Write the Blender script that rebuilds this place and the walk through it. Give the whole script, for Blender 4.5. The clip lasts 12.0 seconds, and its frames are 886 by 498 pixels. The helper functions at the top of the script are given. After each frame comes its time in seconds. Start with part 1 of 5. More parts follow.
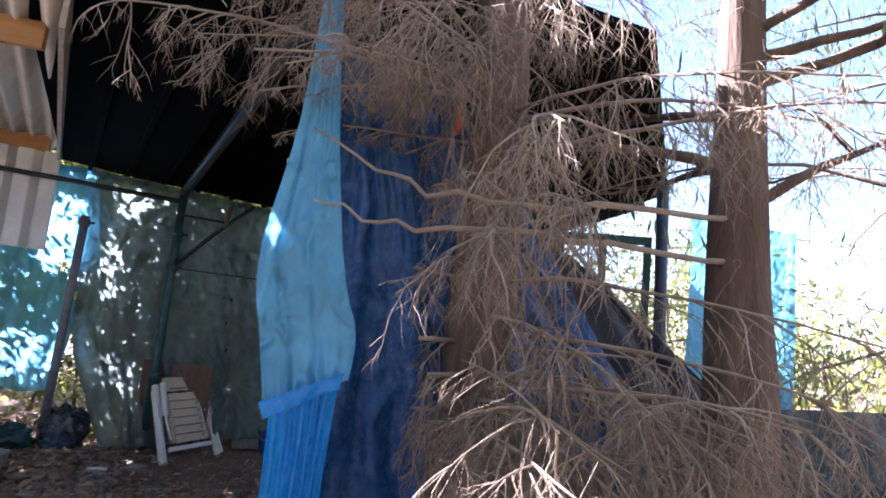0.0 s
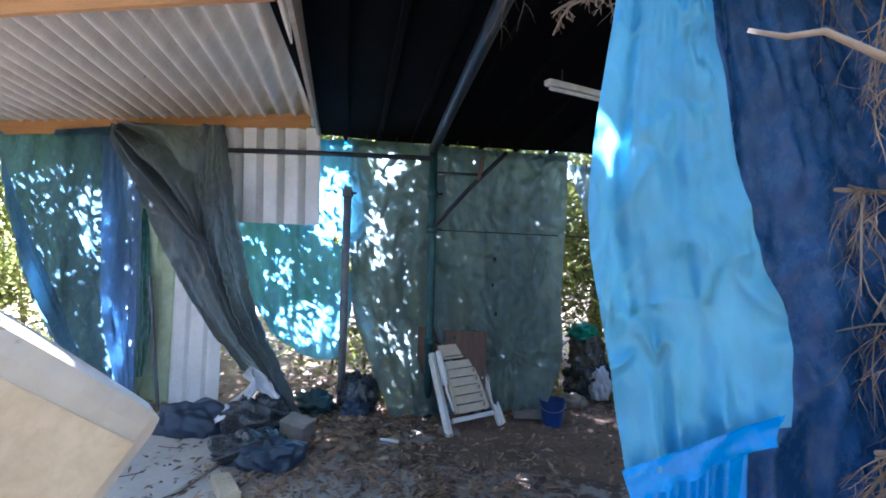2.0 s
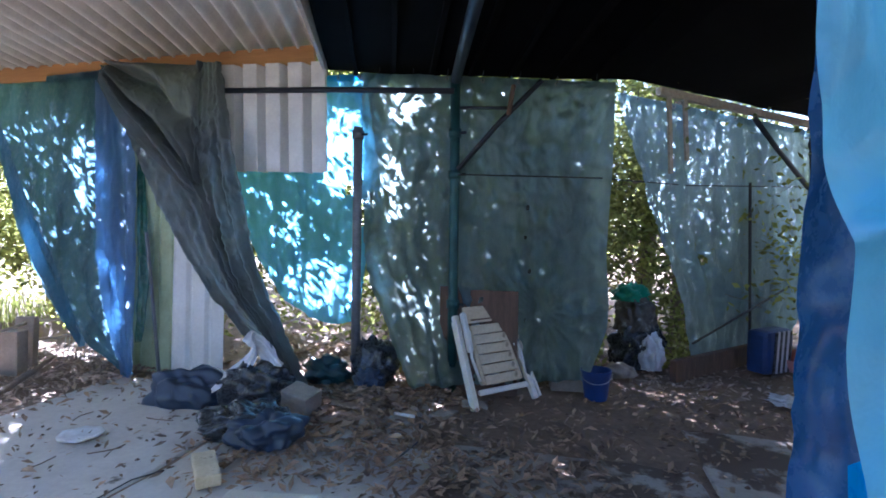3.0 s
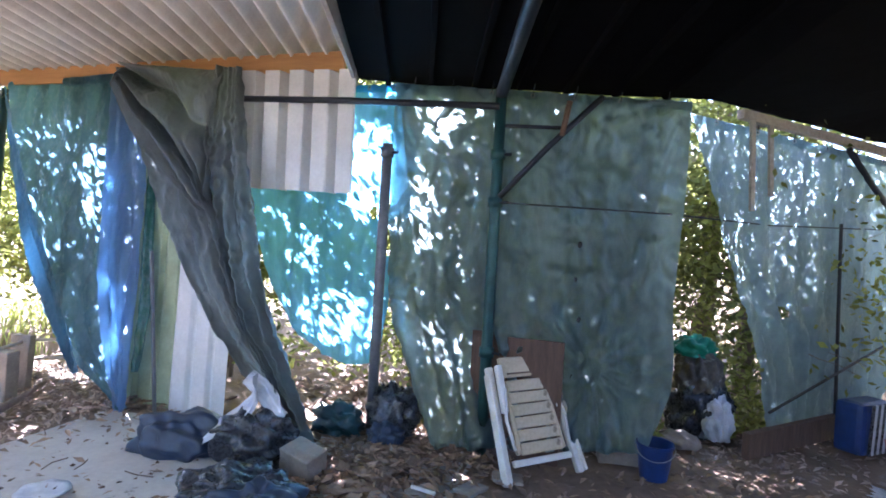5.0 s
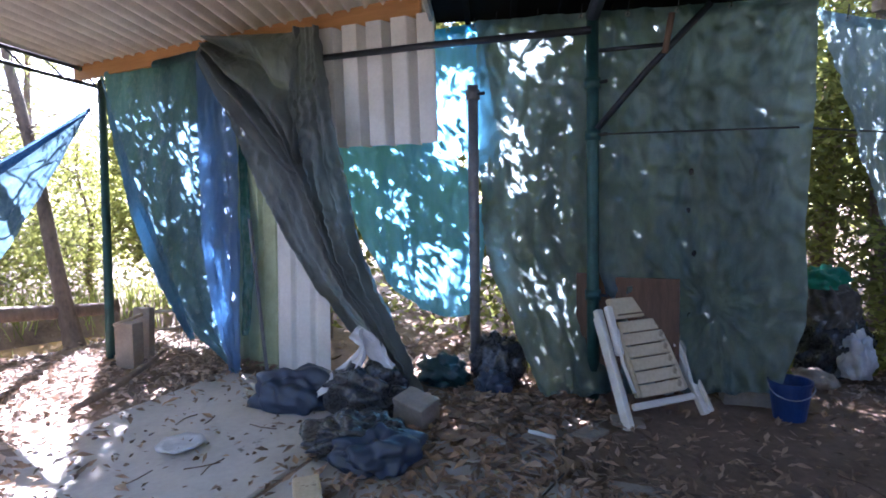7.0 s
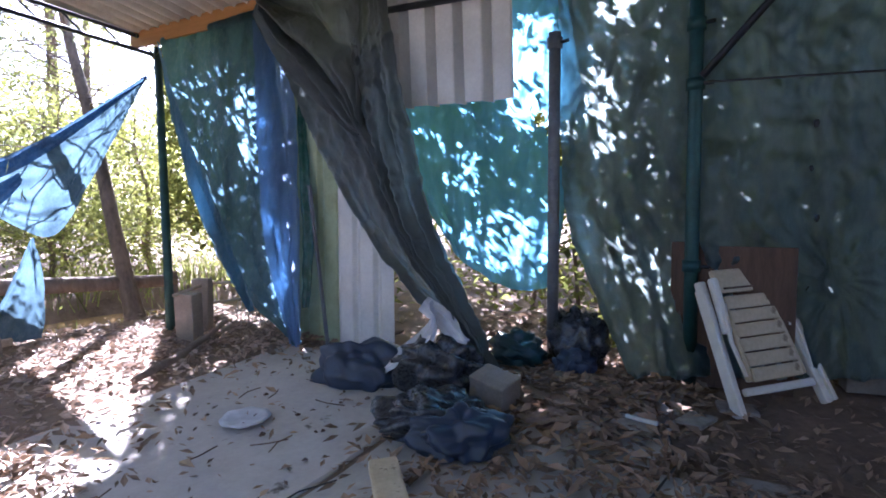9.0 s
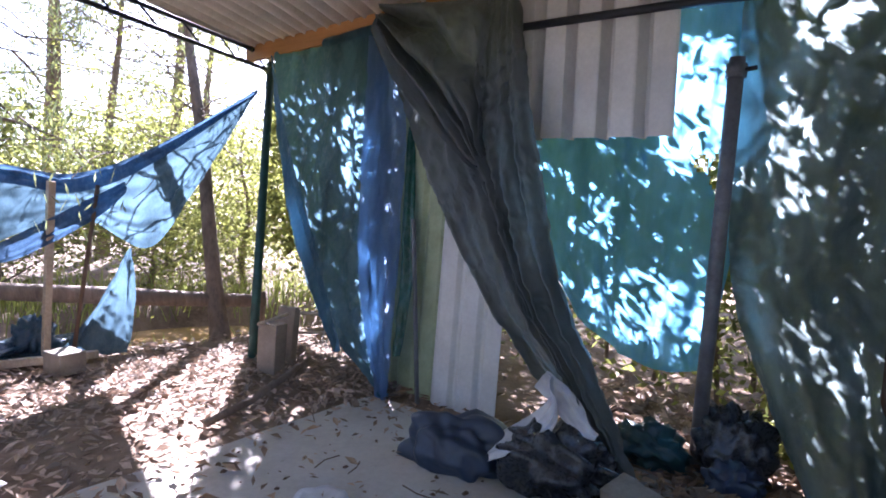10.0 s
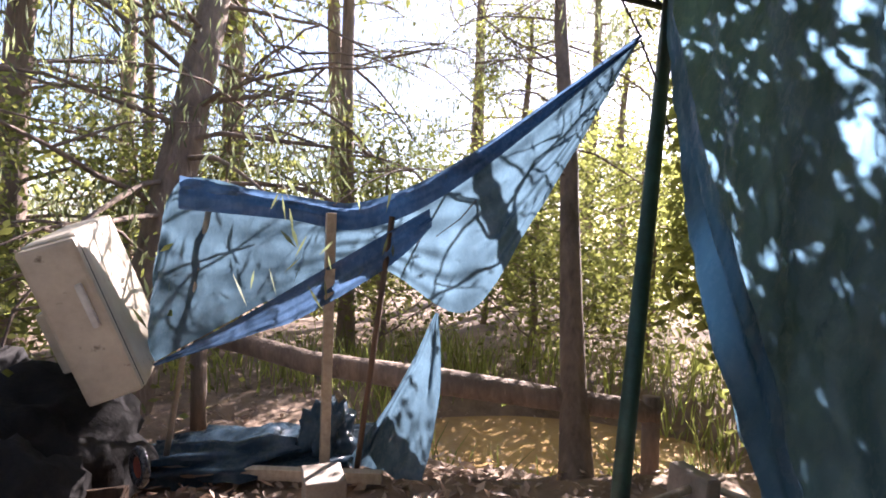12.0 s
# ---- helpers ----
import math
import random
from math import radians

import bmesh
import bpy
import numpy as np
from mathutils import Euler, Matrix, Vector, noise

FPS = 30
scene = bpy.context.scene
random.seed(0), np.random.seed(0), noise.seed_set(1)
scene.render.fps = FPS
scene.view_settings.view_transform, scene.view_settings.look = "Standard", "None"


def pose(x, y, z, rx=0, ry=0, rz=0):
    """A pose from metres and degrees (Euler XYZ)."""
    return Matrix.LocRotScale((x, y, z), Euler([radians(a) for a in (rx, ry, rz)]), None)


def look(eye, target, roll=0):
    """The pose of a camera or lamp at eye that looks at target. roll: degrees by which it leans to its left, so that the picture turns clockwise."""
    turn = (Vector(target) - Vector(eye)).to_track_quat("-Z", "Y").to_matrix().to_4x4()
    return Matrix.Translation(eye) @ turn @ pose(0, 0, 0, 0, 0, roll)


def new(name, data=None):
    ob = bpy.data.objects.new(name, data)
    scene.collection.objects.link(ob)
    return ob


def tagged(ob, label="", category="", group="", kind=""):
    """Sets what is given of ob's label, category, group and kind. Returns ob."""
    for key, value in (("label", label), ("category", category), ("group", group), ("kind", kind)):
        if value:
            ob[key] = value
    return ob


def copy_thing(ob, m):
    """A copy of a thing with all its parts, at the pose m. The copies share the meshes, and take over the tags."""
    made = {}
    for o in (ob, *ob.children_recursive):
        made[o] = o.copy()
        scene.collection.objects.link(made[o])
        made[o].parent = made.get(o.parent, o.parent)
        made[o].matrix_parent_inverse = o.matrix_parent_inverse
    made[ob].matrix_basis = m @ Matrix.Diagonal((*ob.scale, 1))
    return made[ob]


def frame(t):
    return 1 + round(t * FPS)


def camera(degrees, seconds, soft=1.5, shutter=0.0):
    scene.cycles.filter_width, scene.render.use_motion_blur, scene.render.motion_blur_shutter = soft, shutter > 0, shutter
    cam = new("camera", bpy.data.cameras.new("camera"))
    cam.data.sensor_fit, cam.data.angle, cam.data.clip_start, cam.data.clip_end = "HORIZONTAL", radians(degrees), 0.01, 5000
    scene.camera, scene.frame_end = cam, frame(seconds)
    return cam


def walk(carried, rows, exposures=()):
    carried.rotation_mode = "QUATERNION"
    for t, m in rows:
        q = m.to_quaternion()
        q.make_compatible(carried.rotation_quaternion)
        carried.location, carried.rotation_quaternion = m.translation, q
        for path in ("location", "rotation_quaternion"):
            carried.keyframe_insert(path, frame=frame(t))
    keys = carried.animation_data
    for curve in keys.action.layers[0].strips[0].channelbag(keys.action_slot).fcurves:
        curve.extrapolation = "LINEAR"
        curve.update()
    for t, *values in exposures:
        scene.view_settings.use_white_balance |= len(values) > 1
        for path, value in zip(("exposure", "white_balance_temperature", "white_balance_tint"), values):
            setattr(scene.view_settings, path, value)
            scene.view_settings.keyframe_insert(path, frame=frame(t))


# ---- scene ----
cam = camera(78.0, 12.0, soft=1.8)
PATH = [
    (0, (1.249, -1.256, 1.591), (1.753, 0.664, 1.840), 5.85),
    (0.5, (1.180, -1.176, 1.665), (1.599, 0.760, 1.941), 6.65),
    (1, (1.146, -0.964, 1.687), (1.324, 1.013, 1.933), 6.80),
    (1.5, (1.046, -0.531, 1.697), (0.871, 1.455, 1.853), 6.99),
    (2, (1.030, -0.292, 1.637), (0.689, 1.679, 1.638), 1.23),
    (2.5, (1.059, 0.091, 1.508), (0.575, 2.029, 1.409), 0.35),
    (4.5, (0.902, 0.956, 1.384), (0.445, 2.900, 1.274), 1.31),
    (5, (0.858, 1.039, 1.556), (0.259, 2.947, 1.510), 3.11),
    (5.5, (0.718, 1.044, 1.538), (-0.001, 2.906, 1.416), 0.18),
    (6, (0.735, 1.083, 1.465), (-0.052, 2.915, 1.307), -1.32),
    (6.5, (0.698, 1.095, 1.434), (-0.124, 2.912, 1.276), -1.56),
    (8.5, (0.462, 1.102, 1.233), (-0.449, 2.869, 1.017), -1.51),
    (9, (0.311, 1.283, 1.254), (-0.665, 3.014, 1.030), -1.67),
    (9.5, (0.058, 1.398, 1.236), (-0.960, 3.112, 1.069), 1.58),
    (10, (-0.211, 1.683, 1.372), (-1.441, 3.254, 1.232), 2.73),
    (10.5, (-0.586, 2.259, 1.452), (-2.176, 3.470, 1.370), 3.68),
    (11, (-0.905, 2.742, 1.548), (-2.728, 3.552, 1.416), 3.45),
    (11.5, (-1.655, 3.125, 1.279), (-3.574, 3.685, 1.225), 2.05),
    (12, (-2.313, 3.365, 1.310), (-4.291, 3.663, 1.285), 1.10),
]
walk(cam, [(t, look(eye, target, roll)) for t, eye, target, roll in PATH], [(0.0, 3.5, 5450.0, 30.0), (1.0, 3.95, 5200.0, 25.0), (1.5, 4.35, 4900.0, 21.0), (2.0, 4.2, 4900.0, 21.0), (2.5, 3.95, 4800.0, 22.0), (4.5, 4.3, 5150.0, 27.0), (5.0, 4.6, 5150.0, 27.0), (5.5, 4.35, 5200.0, 28.0), (6.5, 3.95, 5200.0, 29.0), (8.5, 3.75, 5200.0, 29.0), (9.0, 3.5, 5200.0, 30.0), (9.5, 3.5, 5250.0, 30.0), (10.5, 3.15, 5450.0, 31.0), (11.5, 2.95, 5600.0, 29.0), (12.0, 2.8, 6100.0, 28.0)])

# ---- light ----
world = bpy.data.worlds.new("sky_world")
scene.world = world
world.use_nodes = True
wn = world.node_tree
sky = wn.nodes.new("ShaderNodeTexSky")
sky.sky_type, sky.sun_disc = "NISHITA", False
SUN_DIR = Vector((-0.66, 0.50, 0.57)).normalized()      # towards the sun
sky.sun_elevation = math.asin(SUN_DIR.z)
sky.sun_rotation = math.atan2(SUN_DIR.x, SUN_DIR.y)
wn.links.new(sky.outputs[0], wn.nodes["Background"].inputs[0])
wn.nodes["Background"].inputs[1].default_value = 0.055
sun = new("sun", bpy.data.lights.new("sun", "SUN"))
sun.data.energy, sun.data.angle, sun.data.color = 5.0, radians(0.5), (1.0, 0.93, 0.82)
sun.rotation_euler = (-SUN_DIR).to_track_quat("-Z", "Y").to_euler()

# ---- materials ----
def mat(name, col, col2=None, rough=0.8, metal=0.0, scale=6.0, fine=40.0, bump=0.3, dist=0.01, translucent=0.0,
        island=0.0, stretch=(1, 1, 1), spots=None, spot_at=0.62, coat=0.0, crease=0.0, crease_scale=3.5, spec=0.5, tcol=None, crease_depth=0.03):
    """Procedural surface: two colours mixed by coarse and fine noise, dark or light spots, bump, optional translucency."""
    m = bpy.data.materials.new(name)
    m.use_nodes = True
    nt = m.node_tree
    n, l = nt.nodes, nt.links
    bsdf = n["Principled BSDF"]
    col2 = col2 or tuple(c * 0.6 for c in col)
    tc = n.new("ShaderNodeTexCoord")
    mp = n.new("ShaderNodeMapping")
    mp.inputs["Scale"].default_value = stretch
    l.new(tc.outputs["Object"], mp.inputs[0])
    def noise_tex(sc, det):
        t = n.new("ShaderNodeTexNoise")
        t.inputs["Scale"].default_value, t.inputs["Detail"].default_value, t.inputs["Roughness"].default_value = sc, det, 0.65
        l.new(mp.outputs[0], t.inputs["Vector"])
        return t
    a, b = noise_tex(scale, 5), noise_tex(fine, 4)
    add = n.new("ShaderNodeMath")
    add.operation = "MULTIPLY_ADD"
    l.new(b.outputs[0], add.inputs[0])
    add.inputs[1].default_value = 0.45
    l.new(a.outputs[0], add.inputs[2])
    ramp = n.new("ShaderNodeValToRGB")
    ramp.color_ramp.elements[0].position, ramp.color_ramp.elements[1].position = 0.5, 0.98
    ramp.color_ramp.elements[0].color, ramp.color_ramp.elements[1].color = (*col2, 1), (*col, 1)
    l.new(add.outputs[0], ramp.inputs[0])
    out_col = ramp.outputs[0]
    if island:
        info = n.new("ShaderNodeNewGeometry")
        hsv = n.new("ShaderNodeHueSaturation")
        mr = n.new("ShaderNodeMapRange")
        mr.inputs["To Min"].default_value, mr.inputs["To Max"].default_value = 1 - island, 1 + island
        l.new(info.outputs["Random Per Island"], mr.inputs[0])
        l.new(mr.outputs[0], hsv.inputs["Value"])
        l.new(out_col, hsv.inputs["Color"])
        out_col = hsv.outputs[0]
    if spots:
        s = noise_tex(scale * 2.3, 6)
        sr = n.new("ShaderNodeValToRGB")
        sr.color_ramp.elements[0].position, sr.color_ramp.elements[1].position = spot_at, spot_at + 0.06
        l.new(s.outputs[0], sr.inputs[0])
        mx = n.new("ShaderNodeMix")
        mx.data_type = "RGBA"
        l.new(sr.outputs[0], mx.inputs[0])
        l.new(out_col, mx.inputs[6])
        mx.inputs[7].default_value = (*spots, 1)
        out_col = mx.outputs[2]
    l.new(out_col, bsdf.inputs["Base Color"])
    bsdf.inputs["Metallic"].default_value = metal
    bsdf.inputs["Specular IOR Level"].default_value = spec
    bsdf.inputs["Coat Weight"].default_value = coat
    rr = n.new("ShaderNodeMapRange")
    rr.inputs["To Min"].default_value, rr.inputs["To Max"].default_value = max(0.05, rough - 0.12), min(1, rough + 0.12)
    l.new(b.outputs[0], rr.inputs[0])
    l.new(rr.outputs[0], bsdf.inputs["Roughness"])
    bp = n.new("ShaderNodeBump")
    bp.inputs["Strength"].default_value, bp.inputs["Distance"].default_value = bump, dist
    l.new(add.outputs[0], bp.inputs["Height"])
    if crease:
        cr = noise_tex(crease_scale, 3)
        cr.noise_type = "RIDGED_MULTIFRACTAL"
        cr.inputs["Distortion"].default_value = 0.6
        bc = n.new("ShaderNodeBump")
        bc.inputs["Strength"].default_value, bc.inputs["Distance"].default_value = crease, crease_depth
        l.new(cr.outputs[0], bc.inputs["Height"])
        l.new(bc.outputs[0], bp.inputs["Normal"])
    l.new(bp.outputs[0], bsdf.inputs["Normal"])
    if translucent:
        tr = n.new("ShaderNodeBsdfTranslucent")
        if tcol:
            # dusty streaks and doubled creases pass less light; ridged noise also paints crease shading
            ms_map = n.new("ShaderNodeMapping")
            ms_map.inputs["Scale"].default_value = (3.0, 3.0, 0.35)
            l.new(tc.outputs["Object"], ms_map.inputs[0])
            streak = n.new("ShaderNodeTexNoise")
            streak.inputs["Scale"].default_value, streak.inputs["Detail"].default_value = 1.6, 6
            l.new(ms_map.outputs[0], streak.inputs["Vector"])
            ridge = noise_tex(5.5, 5)
            ridge.noise_type = "RIDGED_MULTIFRACTAL"
            ridge.inputs["Distortion"].default_value = 0.8
            dust = n.new("ShaderNodeMapRange")
            dust.inputs["From Min"].default_value, dust.inputs["From Max"].default_value = 0.3, 0.7
            dust.inputs["To Min"].default_value, dust.inputs["To Max"].default_value = 0.62, 1.2
            l.new(streak.outputs[0], dust.inputs[0])
            fold = n.new("ShaderNodeMapRange")
            fold.inputs["From Min"].default_value, fold.inputs["From Max"].default_value = 0.2, 1.1
            fold.inputs["To Min"].default_value, fold.inputs["To Max"].default_value = 1.15, 0.45
            l.new(ridge.outputs[0], fold.inputs[0])
            both = n.new("ShaderNodeMath")
            both.operation = "MULTIPLY"
            l.new(dust.outputs[0], both.inputs[0])
            l.new(fold.outputs[0], both.inputs[1])
            th = n.new("ShaderNodeHueSaturation")
            th.inputs["Color"].default_value = (*tcol, 1)
            l.new(both.outputs[0], th.inputs["Value"])
            l.new(th.outputs[0], tr.inputs[0])
        else:
            l.new(out_col, tr.inputs[0])
        l.new(bp.outputs[0], tr.inputs["Normal"])
        ms = n.new("ShaderNodeMixShader")
        ms.inputs[0].default_value = translucent
        l.new(bsdf.outputs[0], ms.inputs[1])
        l.new(tr.outputs[0], ms.inputs[2])
        l.new(ms.outputs[0], n["Material Output"].inputs[0])
    return m

TARP = dict(rough=0.27, scale=3.0, fine=30.0, bump=0.5, dist=0.008, crease=1.0, crease_depth=0.07, crease_scale=2.6, stretch=(1, 1, 0.6))
M_T1 = mat("blue_tarp", (0.034, 0.068, 0.096), (0.023, 0.046, 0.066), tcol=(0.21, 0.40, 0.57), translucent=0.58, **TARP)
M_PANEL = mat("cobalt_tarp", (0.085, 0.135, 0.26), (0.055, 0.095, 0.18), tcol=(0.36, 0.52, 0.82), translucent=0.6, **TARP)
M_T2 = mat("slate_tarp", (0.125, 0.138, 0.14), (0.08, 0.09, 0.092), tcol=(0.27, 0.31, 0.31), translucent=0.45, rough=0.3, scale=2.0, fine=60.0, bump=0.25, dist=0.004, crease=0.8, crease_scale=7.0, crease_depth=0.02, stretch=(1.6, 1.6, 0.5))
M_T3 = mat("turquoise_tarp", (0.05, 0.22, 0.32), (0.035, 0.16, 0.23), tcol=(0.22, 0.58, 0.92), translucent=0.72, **TARP)
M_T4 = mat("grey_green_tarp", (0.072, 0.108, 0.108), (0.044, 0.068, 0.069), tcol=(0.42, 0.54, 0.55), translucent=0.58, spots=(0.055, 0.082, 0.083), spot_at=0.7, **TARP)
M_T5 = mat("pale_blue_tarp", (0.10, 0.155, 0.18), (0.06, 0.095, 0.115), tcol=(0.38, 0.50, 0.54), translucent=0.6, **TARP)
M_STRIP = mat("light_blue_tarp", (0.17, 0.47, 0.68), (0.10, 0.34, 0.54), tcol=(0.2, 0.55, 0.8), translucent=0.35, rough=0.33, scale=5.0, fine=34.0, bump=0.6, dist=0.008, crease=1.0, crease_scale=11.0, crease_depth=0.05, stretch=(1, 1, 0.7))
M_HEM = mat("bright_blue_hem", (0.03, 0.34, 0.88), (0.02, 0.25, 0.68), translucent=0.3, **TARP)
M_DEEP = mat("deep_blue_tarp", (0.05, 0.15, 0.38), (0.02, 0.065, 0.17), translucent=0.3, **TARP)
M_T6EDGE = mat("folded_blue_tarp", (0.055, 0.105, 0.19), (0.032, 0.06, 0.115), tcol=(0.09, 0.17, 0.31), translucent=0.4, **TARP)
M_T6 = mat("faded_blue_tarp", (0.06, 0.105, 0.15), (0.04, 0.07, 0.10), tcol=(0.08, 0.14, 0.19), translucent=0.5, **TARP)
M_GREENHEM = mat("green_tarp_edge", (0.03, 0.11, 0.08), translucent=0.3, **TARP)
M_STEEL_GREEN = mat("green_painted_steel", (0.03, 0.10, 0.09), (0.015, 0.04, 0.04), rough=0.5, metal=0.3, spots=(0.10, 0.05, 0.03), spot_at=0.68)
M_STEEL_GREY = mat("weathered_grey_tube", (0.20, 0.21, 0.22), (0.10, 0.10, 0.11), rough=0.55, metal=0.4, spots=(0.12, 0.07, 0.05), spot_at=0.66)
M_DARKSTEEL = mat("dark_steel", (0.03, 0.035, 0.045), rough=0.5, metal=0.4)
M_ORANGE = mat("new_pine_timber", (0.52, 0.27, 0.09), (0.36, 0.17, 0.05), rough=0.65, scale=3, fine=30, stretch=(0.4, 6, 6), bump=0.25)
M_PALETIMBER = mat("pale_timber", (0.50, 0.42, 0.32), (0.30, 0.24, 0.18), rough=0.8, stretch=(1, 5, 5), bump=0.3)
M_OLDWOOD = mat("old_brown_wood", (0.16, 0.095, 0.06), (0.075, 0.045, 0.03), rough=0.85, stretch=(4, 4, 0.6), bump=0.4)
M_FIBRO = mat("fibre_cement_sheet", (0.82, 0.75, 0.63), (0.58, 0.51, 0.42), rough=0.9, scale=2.5, fine=50, bump=0.25, dist=0.004, spots=(0.30, 0.26, 0.2), spot_at=0.7)
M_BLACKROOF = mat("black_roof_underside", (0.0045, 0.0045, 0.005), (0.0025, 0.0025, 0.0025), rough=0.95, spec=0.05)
M_WHITEMETAL = mat("white_steel_sheet", (0.72, 0.71, 0.68), (0.52, 0.51, 0.49), rough=0.5, scale=2.0, spots=(0.4, 0.36, 0.3), spot_at=0.72, bump=0.1)
M_GREENPAINT = mat("pale_green_sheet", (0.40, 0.46, 0.28), (0.27, 0.31, 0.18), rough=0.6)
M_RESIN_OLD = mat("yellowed_resin", (0.66, 0.54, 0.36), (0.46, 0.36, 0.22), rough=0.5, scale=5, spots=(0.24, 0.17, 0.1), spot_at=0.62, bump=0.12)
M_PLASTIC = mat("white_resin", (0.80, 0.77, 0.70), (0.62, 0.57, 0.48), rough=0.45, scale=4, spots=(0.42, 0.35, 0.26), spot_at=0.68, bump=0.1)
M_BUCKET = mat("blue_plastic", (0.02, 0.055, 0.19), (0.012, 0.03, 0.11), rough=0.4, bump=0.1)
M_CONCRETE = mat("dusty_concrete", (0.60, 0.56, 0.51), (0.40, 0.365, 0.325), rough=0.95, scale=1.3, fine=28, bump=0.5, dist=0.008, spots=(0.08, 0.065, 0.05), spot_at=0.64)
M_DIRTYSLAB = mat("soil_covered_concrete", (0.46, 0.41, 0.355), (0.27, 0.225, 0.18), rough=0.98, scale=0.8, fine=24, bump=0.6, dist=0.012, spots=(0.115, 0.08, 0.055), spot_at=0.47)
M_BLOCK = mat("concrete_block", (0.34, 0.29, 0.24), (0.19, 0.16, 0.13), rough=0.95, fine=60, bump=0.6, dist=0.006)
M_SOIL = mat("forest_soil", (0.30, 0.21, 0.145), (0.12, 0.08, 0.052), rough=1.0, scale=2.2, fine=22, bump=0.9, dist=0.03)
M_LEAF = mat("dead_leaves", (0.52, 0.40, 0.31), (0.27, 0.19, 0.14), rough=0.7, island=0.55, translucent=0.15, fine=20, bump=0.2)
# darker copy of the leaves: the shade under the roof is in its colour
M_LEAF_SHADED = mat("shaded_dead_leaves", (0.37, 0.255, 0.165), (0.17, 0.11, 0.07), rough=0.7, island=0.6, translucent=0.1, fine=20, bump=0.2)
M_BARK = mat("grey_brown_bark", (0.29, 0.215, 0.165), (0.11, 0.08, 0.06), rough=0.95, scale=7, fine=34, stretch=(1, 1, 0.25), bump=1.0, dist=0.03)
M_CONIFER = mat("stringy_conifer_bark", (0.20, 0.125, 0.085), (0.075, 0.045, 0.03), rough=0.95, scale=6, fine=40, stretch=(1.6, 1.6, 0.12), bump=1.0, dist=0.03)
M_TWIG = mat("dead_twigs", (0.34, 0.26, 0.19), (0.18, 0.13, 0.09), rough=0.85, island=0.4, fine=30, bump=0.3)
M_NEEDLE = mat("pine_foliage", (0.24, 0.27, 0.13), (0.13, 0.16, 0.075), rough=0.6, island=0.5, translucent=0.58)
M_FOLIAGE = mat("broadleaf_foliage", (0.32, 0.32, 0.085), (0.18, 0.21, 0.055), rough=0.5, island=0.55, translucent=0.6)
M_GRASS = mat("reeds", (0.36, 0.38, 0.10), (0.2, 0.24, 0.06), rough=0.6, island=0.5, translucent=0.4)
M_CREAM = mat("cream_enamel", (0.62, 0.565, 0.46), (0.40, 0.345, 0.265), rough=0.4, scale=2.5, fine=18, spots=(0.15, 0.115, 0.08), spot_at=0.61, bump=0.08)
M_BLACKBAG = mat("black_plastic_sheet", (0.04, 0.044, 0.05), (0.022, 0.024, 0.03), rough=0.28, fine=40, bump=0.2, dist=0.004, crease=0.6, crease_scale=4)
M_NAVY = mat("navy_tarp_cloth", (0.032, 0.05, 0.09), (0.018, 0.027, 0.05), rough=0.42, fine=40, bump=0.2, dist=0.004, crease=0.4, crease_scale=3)
M_WHITECLOTH = mat("white_cloth", (0.68, 0.68, 0.70), (0.45, 0.45, 0.48), rough=0.8, fine=16, bump=0.4)
M_GREENBAG = mat("green_plastic_bag", (0.02, 0.28, 0.16), (0.01, 0.15, 0.09), rough=0.35)
M_DARKTEAL = mat("dark_teal_tarp", (0.025, 0.06, 0.075), (0.015, 0.035, 0.045), translucent=0.25, **TARP)
M_OLDSACK = mat("stained_sack", (0.16, 0.14, 0.115), (0.06, 0.05, 0.042), rough=0.8, scale=5, fine=40, bump=0.4, spots=(0.32, 0.3, 0.27), spot_at=0.6)
M_TEALBAG = mat("dark_teal_plastic", (0.012, 0.06, 0.07), (0.006, 0.03, 0.035), rough=0.35, crease=0.8, crease_scale=5)
M_RUBBISH = mat("black_rubbish", (0.028, 0.025, 0.024), (0.01, 0.009, 0.009), spec=0.2, rough=0.75, bump=0.6, dist=0.02)
M_RUST = mat("reddish_rust", (0.35, 0.08, 0.05), (0.18, 0.05, 0.035), rough=0.8)
M_REDTAPE = mat("red_plastic_tape", (0.62, 0.06, 0.03), (0.45, 0.04, 0.02), rough=0.4)
M_PINK = mat("pink_plastic", (0.62, 0.28, 0.28), rough=0.5)
M_WIRE = mat("galvanised_wire", (0.55, 0.55, 0.52), rough=0.4, metal=0.7)
M_ROPE = mat("dark_cord", (0.05, 0.05, 0.05), rough=0.8)
M_TUBE = mat("white_lamp_tube", (0.75, 0.74, 0.70), rough=0.4)
M_WATER = mat("pond_water", (0.52, 0.34, 0.16), (0.36, 0.23, 0.10), rough=0.1, bump=0.15, dist=0.01, scale=3, fine=9)

# ---- builders ----
def mesh_ob(name, verts, faces, material, parent=None, label="", smooth=False):
    me = bpy.data.meshes.new(name)
    me.from_pydata([tuple(v) for v in verts], [], faces)
    me.materials.append(material)
    if smooth:
        me.shade_smooth()
    ob = new(name, me)
    ob.parent = parent
    if label:
        ob["label"] = label
    return ob

def part(name, bm, material, parent=None, label="", smooth=False):
    bmesh.ops.recalc_face_normals(bm, faces=bm.faces)
    me = bpy.data.meshes.new(name)
    bm.to_mesh(me)
    bm.free()
    me.materials.append(material)
    if smooth:
        me.shade_smooth()
    ob = new(name, me)
    ob.parent = parent
    if label:
        ob["label"] = label
    return ob

def empty(name, m, label, category, group="", kind=""):
    ob = new(name)
    ob.matrix_world = m
    ob.empty_display_size = 0.1
    return tagged(ob, label, category, group, kind)

